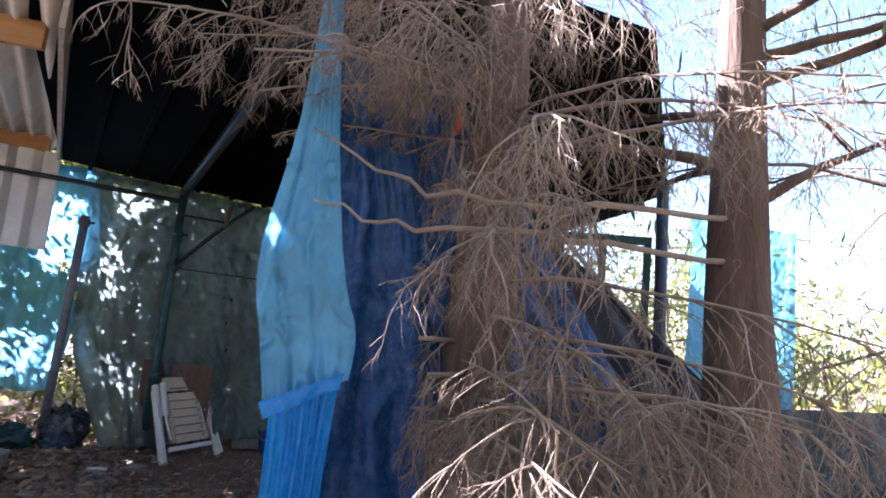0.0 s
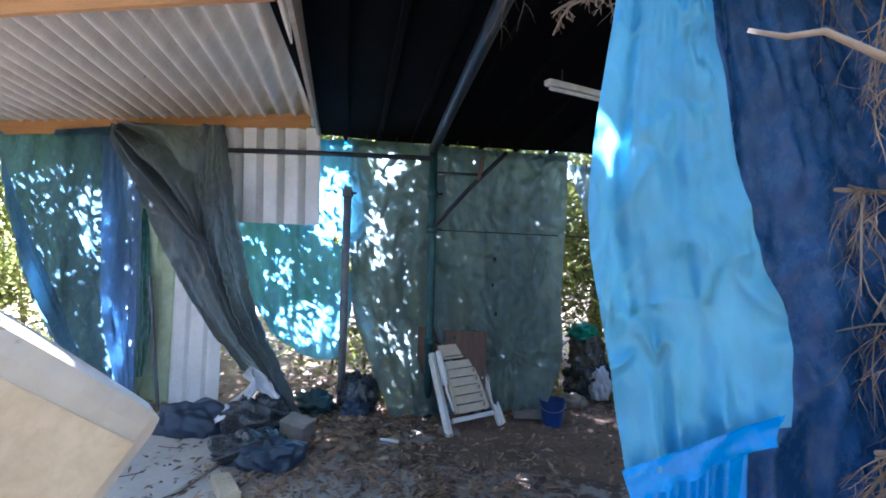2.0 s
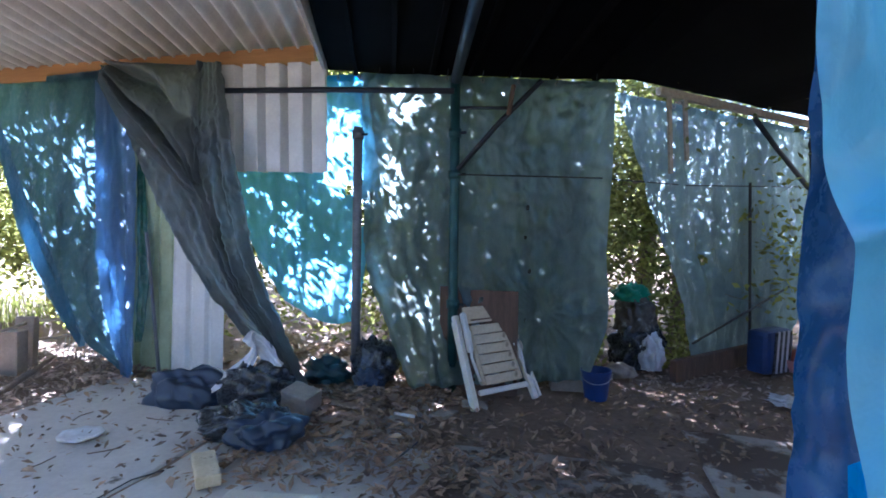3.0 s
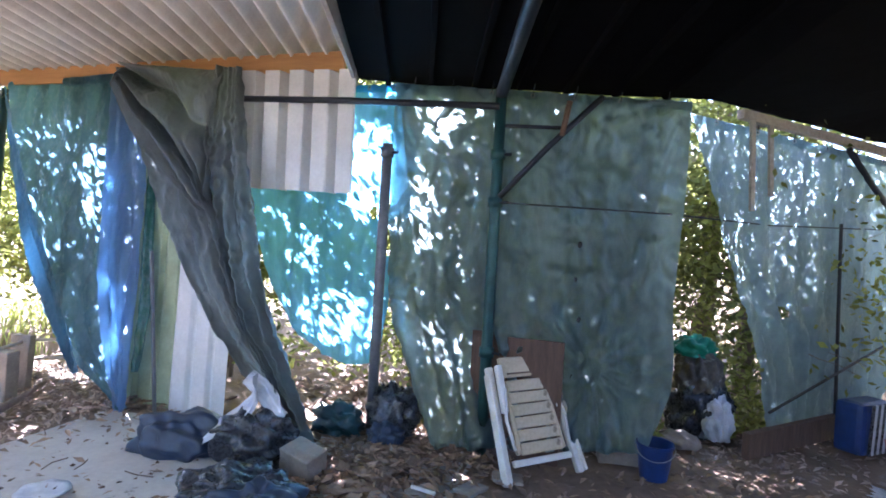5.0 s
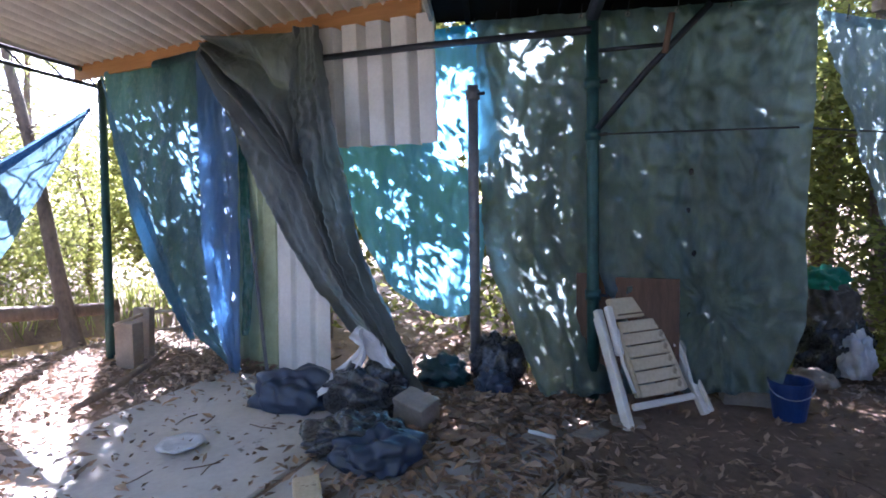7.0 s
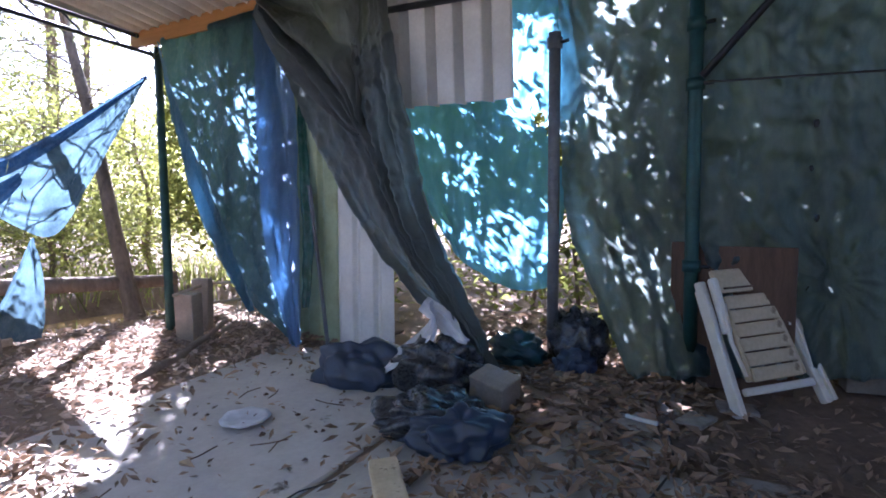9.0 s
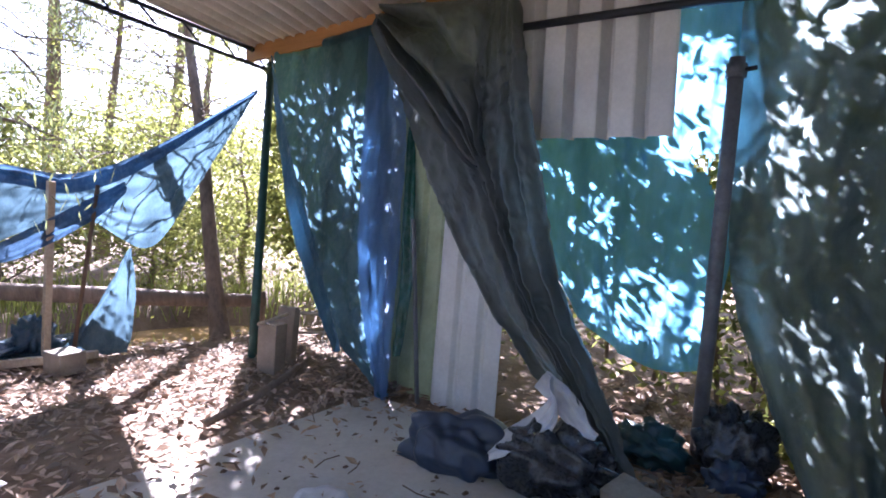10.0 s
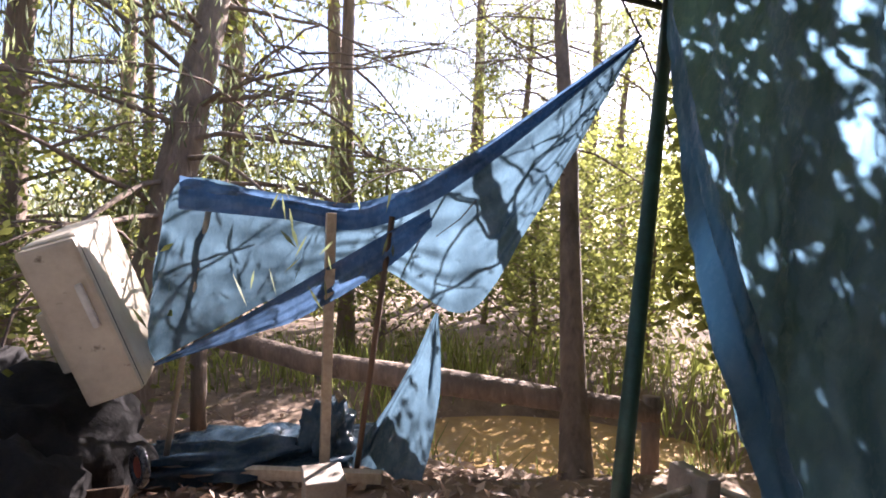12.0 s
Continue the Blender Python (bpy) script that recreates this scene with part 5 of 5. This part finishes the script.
for m in (pose(-16.5, 9.4, 0.1, 0, 0, 15), pose(-9.5, -0.8, 0, 0, 0, 70), pose(-8.2, -2.6, 0, 0, 0, 160), pose(-13, 3.0, 0.1, 0, 0, 220), pose(-14.5, -1.5, 0.2, 0, 0, 10), pose(-15, 6.0, 0.2, 0, 0, 110), pose(-8.3, 13.2, 0.2, 0, 0, 50),
          # the last three are unseen, added to cut the southern light
          pose(5.5, 13, 0.2, 0, 0, 320), pose(9.5, 7.5, 0.1, 0, 0, 100), pose(7.2, 1.6, 0, 0, 0, 180), pose(10.5, 2.5, 0.1, 0, 0, 240), pose(6.2, -1.5, 0, 0, 0, 20), pose(0.5, 14, 0.2, 0, 0, 90), pose(-5, 13.5, 0.2, 0, 0, 200), pose(-6.5, -5.5, 0, 0, 0, 200), pose(0.5, -7, 0, 0, 0, 20), pose(4.5, -6, 0, 0, 0, 120)):
    copy_thing(pine, m)
for m in (pose(-4.9, 6.9, -0.05, 0, 0, 50), pose(-8.0, 8.0, -0.1, 0, 0, 90), pose(-10.5, 8.0, 0, 0, 0, 140), pose(-11.2, 5.4, 0, 0, 0, 20), pose(-10.9, 3.6, 0, 0, 0, 200), pose(-9.6, 1.9, -0.1, 0, 0, 270),
          pose(-11.3, 6.9, 0, 0, 0, 310), pose(-7.2, 0.2, 0, 0, 0, 30), pose(-8.7, 0.9, 0, 0, 0, 170), pose(2.2, 7.6, 0, 0, 0, 0), pose(1.4, 8.2, 0, 0, 0, 120), pose(4.6, 9.4, 0, 0, 0, 220), pose(5.8, 7.4, 0, 0, 0, 40), pose(6.3, 4.3, 0, 0, 0, 40), 
          # the last three are out of view too, added to dim the south side
          pose(-6.2, -0.9, 0, 0, 0, 230), pose(-8.7, 5.4, 0, 0, 0, 30), pose(-8.9, 3.6, 0, 0, 0, 130), pose(-8.2, 6.7, 0, 0, 0, 250), pose(-3.6, -3.6, 0, 0, 0, 80), pose(1.4, -4.2, 0, 0, 0, 10), pose(4.2, -2.9, 0, 0, 0, 190)):
    copy_thing(shrub, m)

def hedge():
    """Thick, mostly unseen growth behind the tarp wall, placed to shape its sun flecks."""
    rnd = random.Random(33)
    e = empty("hedge", pose(-2.0, 6.2, 0), "dense leafy growth added behind the tarp wall to fleck its light", "hedge")
    o = Vector((-2.0, 6.2, 0))
    cb, sb = Bag(), Bag()
    for _ in range(26):
        x = rnd.uniform(-5.3, 1.2)
        limb(sb, Vector((x, rnd.uniform(5.7, 6.9), 0)) - o, Vector((rnd.gauss(0, 0.15), 0.1, 1)), rnd.uniform(2.2, 3.8), 0.022, rnd, 0.1, 0.0, 8, 6)
    n = 0
    while n < 21000:
        p = Vector((rnd.uniform(-5.5, 1.3), rnd.uniform(5.5, 7.0), rnd.uniform(0.1, 3.9)))
        dens = 0.5 + 1.1 * noise.noise(p * 1.5) + 0.6 * noise.noise(p * 3.7)
        along = p.x + 1.32 * (p.y - 5.1)        # where its shadow lands on the wall: thin beside the grey pole, thick elsewhere
        dens += -0.5 if -2.2 < along < -0.8 else (-0.1 if along < -0.15 and along > -2.2 else (0.05 if along < -3.3 else 0.3))
        if rnd.random() > dens:
            continue
        leaf_quad(cb, p - o, 0.09, rnd, 0.5)
        n += 1
    # leaves added up the sun's slope, with openings placed to light the tarps
    light_gaps = [(-0.98, 1.95, 0.27, 0.42), (-0.62, 1.75, 0.13, 0.32), (-1.2, 0.75, 0.42, 0.24), (-1.5, 1.25, 0.1, 0.16), (-0.45, 0.75, 0.16, 0.16), (-0.5, 2.45, 0.2, 0.12), (-3.95, 2.1, 0.22, 0.3), (-3.75, 1.2, 0.16, 0.5), (-3.5, 0.5, 0.14, 0.3), (-4.6, 1.4, 0.1, 0.3)]
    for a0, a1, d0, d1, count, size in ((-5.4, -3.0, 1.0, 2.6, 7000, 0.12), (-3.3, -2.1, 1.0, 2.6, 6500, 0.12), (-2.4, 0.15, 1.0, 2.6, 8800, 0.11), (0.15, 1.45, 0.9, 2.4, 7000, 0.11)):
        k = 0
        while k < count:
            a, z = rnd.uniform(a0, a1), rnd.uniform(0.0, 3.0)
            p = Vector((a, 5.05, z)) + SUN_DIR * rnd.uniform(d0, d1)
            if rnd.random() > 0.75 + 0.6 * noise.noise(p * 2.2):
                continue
            if any(((a - ga) / gw) ** 2 + ((z - gz) / gh) ** 2 < 1 for ga, gz, gw, gh in light_gaps) and rnd.random() < 0.95:
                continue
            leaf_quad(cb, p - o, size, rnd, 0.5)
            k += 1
    # low leaves added close behind the wall's foot to darken the tarps there
    k = 0
    while k < 6000:
        if k % 2:
            p = Vector((rnd.uniform(-0.7, 1.25), rnd.uniform(5.3, 5.65), rnd.uniform(0.0, 1.0) ** 1.5 * 1.5))
        else:
            p = rwall(rnd.uniform(1.0, 3.5), rnd.uniform(0.0, 1.0) ** 1.5 * 1.2, -rnd.uniform(0.2, 0.5))
        leaf_quad(cb, p - o, 0.09, rnd, 0.5)
        k += 1
    # high leaves added out of view to keep the ground behind the wall in shade
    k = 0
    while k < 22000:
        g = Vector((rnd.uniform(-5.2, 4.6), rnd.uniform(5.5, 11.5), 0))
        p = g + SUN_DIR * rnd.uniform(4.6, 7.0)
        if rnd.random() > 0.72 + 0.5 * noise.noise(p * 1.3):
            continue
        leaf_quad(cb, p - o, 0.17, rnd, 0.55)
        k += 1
    # leaves added on the sun's line to the right wall, to thin its flecks
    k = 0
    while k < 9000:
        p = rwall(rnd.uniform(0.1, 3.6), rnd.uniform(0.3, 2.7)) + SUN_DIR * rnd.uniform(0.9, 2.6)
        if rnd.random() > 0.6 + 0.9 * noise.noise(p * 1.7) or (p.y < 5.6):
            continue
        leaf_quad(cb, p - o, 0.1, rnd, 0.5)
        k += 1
    sb.out("stem", M_BARK, e, smooth=True)["kind"] = "stuff"
    cb.out("foliage", M_FOLIAGE, e)["kind"] = "stuff"
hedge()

# the trunk behind the corner post, sun-flecked
build_tree("old_tree", (4.15, 7.9, -0.05), (0.1, 0.1, 0), 6.0, 0.2, 6, "reddish barked tree trunk behind the corner post", M_FOLIAGE, 0.1, 0.55, 2.0, 40, 60)
build_tree("gap_tree", (2.1, 7.1, -0.05), (0.05, 0.2, 0), 5.0, 0.09, 7, "slim dark trunk behind the wall gap", M_FOLIAGE, 0.1, 0.35, 0.75, 40, 50)
door_tree = build_tree("entrance_tree", (3.3, 0.85, -0.05), (0.15, 0.3, 0), 6.0, 0.2, 8, "thick dead conifer trunk beside the entrance", M_NEEDLE, 0.1, 0.4, 1.6, 0, 0)

door_tree.children[0].data.materials[0] = M_CONIFER

# reeds and grass round the pond
def reeds():
    rnd = random.Random(9)
    b = Bag()
    for _ in range(3600):
        a = rnd.uniform(0, 2 * math.pi)
        q = rnd.uniform(1.05, 3.2)
        y = 4.8 + 1.15 * q * math.sin(a)
        x = -6.4 + 0.2 * (y - 4.8) + 0.75 * q * math.cos(a) - 0.12 * q
        if x > -6.6 + 0.25 * (y - 4.8) and q > 1.25:
            continue
        z = ground_z(x, y)
        h = rnd.uniform(0.12, 0.42) * (1.4 if rnd.random() < 0.2 else 1)
        d = Vector((rnd.gauss(0, 0.25), rnd.gauss(0, 0.25), 0)) * h
        s = Vector((math.cos(a * 7), math.sin(a * 7), 0)) * 0.008
        p = Vector((x, y, z))
        b.add([p - s, p + s, p + d * 0.5 + s * 0.7 + Vector((0, 0, h * 0.6)), p + d * 0.5 - s * 0.7 + Vector((0, 0, h * 0.6)), p + d * 1.3 + Vector((0, 0, h))], [(0, 1, 2, 3), (3, 2, 4)])
    tagged(b.out("reeds", M_GRASS), "yellow-green reeds and grass round the pond", "reeds", kind="stuff")
reeds()

def leaf_litter():
    rnd = random.Random(10)
    outer, inner = Bag(), Bag()
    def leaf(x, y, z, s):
        # leaves under the roof go to the copy with shade in its colour
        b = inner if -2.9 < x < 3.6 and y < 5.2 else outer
        a = rnd.uniform(0, 2 * math.pi)
        m = Euler((rnd.gauss(0, 0.35), rnd.gauss(0, 0.35), a)).to_matrix()
        w = s * rnd.uniform(0.3, 0.55)
        c = rnd.uniform(0.05, 0.45) * w
        pts = [Vector((-s / 2, 0, 0)), Vector((-s * 0.1, -w / 2, c)), Vector((s / 2, 0, c * 0.6)), Vector((-s * 0.1, w / 2, c)), Vector((0, 0, 0))]
        b.add([Vector((x, y, z)) + m @ p for p in pts], [(0, 1, 4), (1, 2, 4), (2, 3, 4), (3, 0, 4)])
    spots = [(0.35, 3.5, 0.55, 0.28, 420, 0.07), (-0.55, 4.25, 0.38, 0.4, 520, 0.09), (-0.35, 4.7, 0.3, 0.25, 200, 0.08), (-0.7, 3.2, 0.35, 0.16, 130, 0.06), (0.9, 4.2, 0.5, 0.3, 160, 0.06), (2.0, 5.2, 0.7, 0.5, 220, 0.06),
             (-2.6, 2.2, 0.35, 0.3, 260, 0.07), (-4.1, 3.5, 0.8, 0.7, 480, 0.075), (-4.6, 4.3, 0.6, 0.5, 280, 0.07), (-3.3, 4.6, 0.4, 0.3, 240, 0.07), (-4.6, 2.7, 0.6, 0.5, 430, 0.07), (-1.2, 5.7, 0.5, 0.4, 260, 0.1),
             (1.9, 6.0, 0.4, 0.3, 120, 0.06), (2.6, 4.3, 0.9, 0.8, 150, 0.06)]
    for x, y, sx, sy, n, s in spots:
        for _ in range(int(n * 1.9)):
            px, py = rnd.gauss(x, sx), rnd.gauss(y, sy)
            z = max(0.0, ground_z(px, py) + 0.02) if -3.1 < px < 3.3 and py < 4.9 else ground_z(px, py) + 0.01
            if (px + 0.6) ** 2 / 0.3 ** 2 + (py - 4.32) ** 2 / 0.42 ** 2 < 1:
                z += 0.07 * (1 - ((px + 0.6) ** 2 / 0.3 ** 2 + (py - 4.32) ** 2 / 0.42 ** 2))
            leaf(px, py, z + rnd.uniform(0, 0.02), s * rnd.uniform(0.6, 1.5))
    for _ in range(1500):
        px, py = rnd.uniform(-3.2, 3.4), rnd.uniform(0.5, 4.9)
        leaf(px, py, 0.004, rnd.uniform(0.02, 0.06))
    for _ in range(2600):
        px, py = rnd.uniform(-8.5, -2.9), rnd.uniform(0.2, 5.6)
        leaf(px, py, ground_z(px, py) + 0.012, rnd.uniform(0.03, 0.09))
    for _ in range(2200):
        px, py = rnd.uniform(-3, 7), rnd.uniform(5.3, 9.5)
        leaf(px, py, ground_z(px, py) + 0.012, rnd.uniform(0.04, 0.1))
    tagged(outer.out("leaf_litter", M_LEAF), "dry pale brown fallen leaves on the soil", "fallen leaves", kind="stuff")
    tagged(inner.out("leaf_litter", M_LEAF_SHADED), "fallen leaves on the floor, coloured darker for the roof's shade", "fallen leaves", kind="stuff")
leaf_litter()

def far_woods():
    """A distant belt of foliage that closes the view between the trunks."""
    rnd = random.Random(50)
    b = Bag()
    n = 0
    while n < 26000:
        a, r = rnd.uniform(0, 2 * math.pi), rnd.uniform(17, 30)
        p = Vector((r * math.cos(a) - 2, r * math.sin(a) + 3, 0))
        h = 3.2 + 3.5 * noise.noise(p * 0.16) + 2.0 * noise.noise(p * 0.5)
        p.z = rnd.uniform(0.2, max(1.0, h))
        if rnd.random() > 0.6 + 0.9 * noise.noise(p * 0.7):
            continue
        leaf_quad(b, p, 0.42, rnd, 0.5)
        n += 1
    tagged(b.out("far_woods", M_FOLIAGE), "pale green distant woodland foliage", "woods", kind="stuff")
far_woods()

# ---- the dead conifer at the entrance ----
def dead_conifer():
    rnd = random.Random(21)
    base = Vector((2.06, 1.18, -0.05))
    e = empty("dead_conifer", Matrix.Translation(base), "dead conifer with bare drooping grey-brown twigs", "tree")
    tb = Bag()
    pts = [base * 0 + Vector((0.06 * math.sin(z), 0.05 * math.cos(z * 0.7), z)) for z in np.linspace(0, 6.5, 24)]
    rad = [0.19 - 0.02 * z for z in np.linspace(0, 6.5, 24)]
    v, f = tube_geo(pts, rad, 20, cap=False)
    tb.add([p + Vector((noise.noise(p * 9), noise.noise(p * 9 + Vector((4, 4, 4))), 0)) * 0.035 for p in v], f)
    tb.out("trunk", M_CONIFER, e, smooth=True)
    # the trodden way past the tree is kept free of twigs
    path = [Vector(p) - base for p in ((1.25, -1.26, 1.6), (1.15, -0.96, 1.69), (1.04, -0.5, 1.69), (1.05, 0.1, 1.5), (0.9, 0.96, 1.39), (0.72, 1.06, 1.5))]
    fine = [path[i].lerp(path[i + 1], s / 6) for i in range(len(path) - 1) for s in range(6)]
    high = False
    def clear(p):
        w = p + base
        if min((p - q).length for q in fine) < 0.34:
            return False
        if -0.35 < w.y < 0.75 and w.x < 1.3 + 0.3 * (w.y + 0.35) and w.z < 2.3:
            return False
        if w.x < 1.76 and w.y > 0.3 and 0.5 < w.z < 2.35:
            return False
        if w.y >= 0.75 and w.x < 1.4 and w.z < 2.3:
            return False
        return w.x > 0.98 - 0.1 * w.y or (high and w.z > 2.3)
    tw = Bag()
    def twig(p, d, L, r, depth):
        q = [p.copy()]
        n = 5
        for i in range(n):
            d = (d + Vector((rnd.gauss(0, 0.16), rnd.gauss(0, 0.16), rnd.gauss(0, 0.1) - 0.13))).normalized()
            p = p + d * (L / n)
            if not clear(p):
                break
            q.append(p.copy())
        if len(q) < 2:
            return
        tw.add(*tube_geo(q, [r * (1 - 0.75 * i / n) for i in range(len(q))], 4 if depth else 6, cap=False))
        if depth < 2:
            for _ in range(6 if depth == 0 else 4):
                s = rnd.uniform(0.15, 1)
                a = lerp_path(q, s)
                sd = Vector((rnd.gauss(0, 1), rnd.gauss(0, 1), rnd.gauss(-0.5, 0.5))).normalized()
                twig(a, (d * 0.6 + sd * 0.8).normalized(), L * rnd.uniform(0.35, 0.6), r * 0.5, depth + 1)
    def bough(z, ang, L, r=0.014, rise=0.15):
        p = Vector((0.1 * math.cos(ang), 0.1 * math.sin(ang), z))
        d = Vector((math.cos(ang), math.sin(ang), rise)).normalized()
        q = [p.copy()]
        n = 9
        for i in range(n):
            d = (d + Vector((rnd.gauss(0, 0.08), rnd.gauss(0, 0.08), rnd.gauss(0, 0.05) - 0.045))).normalized()
            p = p + d * (L / n)
            if not clear(p):
                break
            q.append(p.copy())
        if len(q) < 3:
            return
        tube("bough", q, [r * (1 - 0.7 * i / n) for i in range(len(q))], M_TWIG, e, 7)
        for i in range(1, len(q)):
            for _ in range(2):
                a = q[i - 1].lerp(q[i], rnd.random())
                sd = Vector((rnd.gauss(0, 1), rnd.gauss(0, 1), rnd.gauss(-0.35, 0.4))).normalized()
                twig(a, (d * 0.7 + sd * 0.8).normalized(), rnd.uniform(0.22, 0.48), 0.0042, 0)
    for k in range(4):
        bough(rnd.uniform(0.9, 2.9), rnd.uniform(math.pi * 0.85, math.pi * 1.2), rnd.uniform(0.5, 0.95), 0.008)
    for k in range(18):
        a, z = rnd.uniform(0, 2 * math.pi), rnd.uniform(0.9, 3.2)
        twig(Vector((0.17 * math.cos(a), 0.17 * math.sin(a), z)), Vector((math.cos(a) * 0.6, math.sin(a) * 0.6, -0.5)), rnd.uniform(0.25, 0.5), 0.0045, 0)
    for k in range(17):
        z = 0.9 + 2.6 * k / 17 + rnd.uniform(-0.1, 0.1)
        bough(z, rnd.uniform(math.pi * 0.92, math.pi * 1.85), rnd.uniform(0.7, 1.55), rnd.uniform(0.007, 0.014))
    for k in range(6):
        bough(rnd.uniform(2.3, 3.4), rnd.uniform(0, 2 * math.pi), rnd.uniform(0.7, 1.4), 0.01)
    for k in range(7):
        bough(rnd.uniform(0.7, 1.3), rnd.uniform(math.pi * 1.12, math.pi * 1.6), rnd.uniform(1.1, 1.7), 0.01, 0.3)
    for k in range(9):
        bough(rnd.uniform(1.3, 2.6), rnd.uniform(math.pi * 1.1, math.pi * 1.4), rnd.uniform(0.9, 1.4), 0.012, 0.1)
    for k in range(11):
        bough(rnd.uniform(0.75, 1.45), rnd.uniform(math.pi * 1.35, math.pi * 1.8), rnd.uniform(0.8, 1.35), 0.011, 0.2)
    for k in range(6):
        bough(rnd.uniform(0.7, 1.7), rnd.uniform(math.pi * 1.55, math.pi * 1.95), rnd.uniform(0.9, 1.5), 0.01, 0.1)
    for q in ([(1.27, 0.4, 1.91), (1.42, 0.41, 1.86), (1.6, 0.43, 1.87), (1.92, 0.48, 1.9), (2.4, 0.6, 1.93), (3.36, 1.0, 2.0)],
              [(1.24, 0.42, 2.13), (1.45, 0.42, 2.05), (1.62, 0.42, 2.0), (1.95, 0.45, 2.0), (2.3, 0.55, 2.06), (3.38, 1.02, 2.25)]):
        q = [lerp_path([Vector(p) - base for p in q], k / 15) + Vector((0, rnd.gauss(0, 0.012), rnd.gauss(0, 0.012))) for k in range(16)]
        tube("bough", q, [0.003 + 0.0008 * k for k in range(16)], M_TWIG, e, 8)
        for k in range(20):
            a = lerp_path(q, rnd.uniform(0.1, 0.8))
            twig(a, Vector((rnd.gauss(-0.6, 0.4), rnd.gauss(-0.2, 0.4), rnd.gauss(-0.2, 0.5))).normalized(), rnd.uniform(0.15, 0.35), 0.0045, 1)
    high = True
    for ang, z in ((3.3, 2.75), (3.6, 2.85)):
        bough(z, ang, 1.6, 0.012, 0.1)
    for k in range(5):
        bough(rnd.uniform(2.45, 3.0), rnd.uniform(3.45, 4.15), rnd.uniform(1.2, 1.8), 0.009, 0.05)
    t = tw.out("fine_twig", M_TWIG, e, "fine drooping dead twigs")
    t["kind"] = "stuff"
dead_conifer()

ob = cloth("red_ribbon", [(0, 0, 0), (0.01, -0.01, -0.14), (0.0, 0.0, -0.3)], [(0.035, 0.01, 0), (0.045, -0.01, -0.14), (0.03, 0.0, -0.28)], M_REDTAPE, nu=4, nv=16, folds=((1, 0.006, 0),), wrinkle=0.006, seed=61)
ob.location = (1.86, 1.1, 2.72)
tagged(ob, "red plastic ribbon tied on the dead conifer", "ribbon")

# ---- small debris on the floor ----
def debris():
    rnd = random.Random(77)
    b = Bag()
    for _ in range(420):
        x, y = rnd.uniform(-3.0, 3.2), rnd.uniform(1.2, 4.8)
        if rnd.random() > 0.5 + 0.9 * noise.noise(Vector((x * 1.3, y * 1.3, 4))):
            continue
        r = rnd.uniform(0.006, 0.022)
        p = Vector((x, y, r * 0.3 - 0.008))
        v = [p + Vector((r * rnd.uniform(0.6, 1.3) * math.cos(a), r * rnd.uniform(0.6, 1.3) * math.sin(a), 0)) for a in (0, 1.3, 2.5, 3.8, 5.0)]
        v.append(p + Vector((0, 0, r * rnd.uniform(0.5, 1.0))))
        b.add(v, [(i, (i + 1) % 5, 5) for i in range(5)])
    for _ in range(70):
        x, y, a, L = rnd.uniform(-3.0, 3.2), rnd.uniform(1.2, 4.9), rnd.uniform(0, 6.28), rnd.uniform(0.06, 0.28)
        d = Vector((math.cos(a), math.sin(a), 0)) * L
        p = Vector((x, y, 0.004))
        b.add(*tube_geo([p, p + d * 0.5 + Vector((d.y * 0.1, -d.x * 0.1, 0.004)), p + d], 0.0035, 5))
    tagged(b.out("floor_debris", M_OLDWOOD), "dark crumbs of earth and broken twigs on the floor", "debris", kind="stuff")
debris()
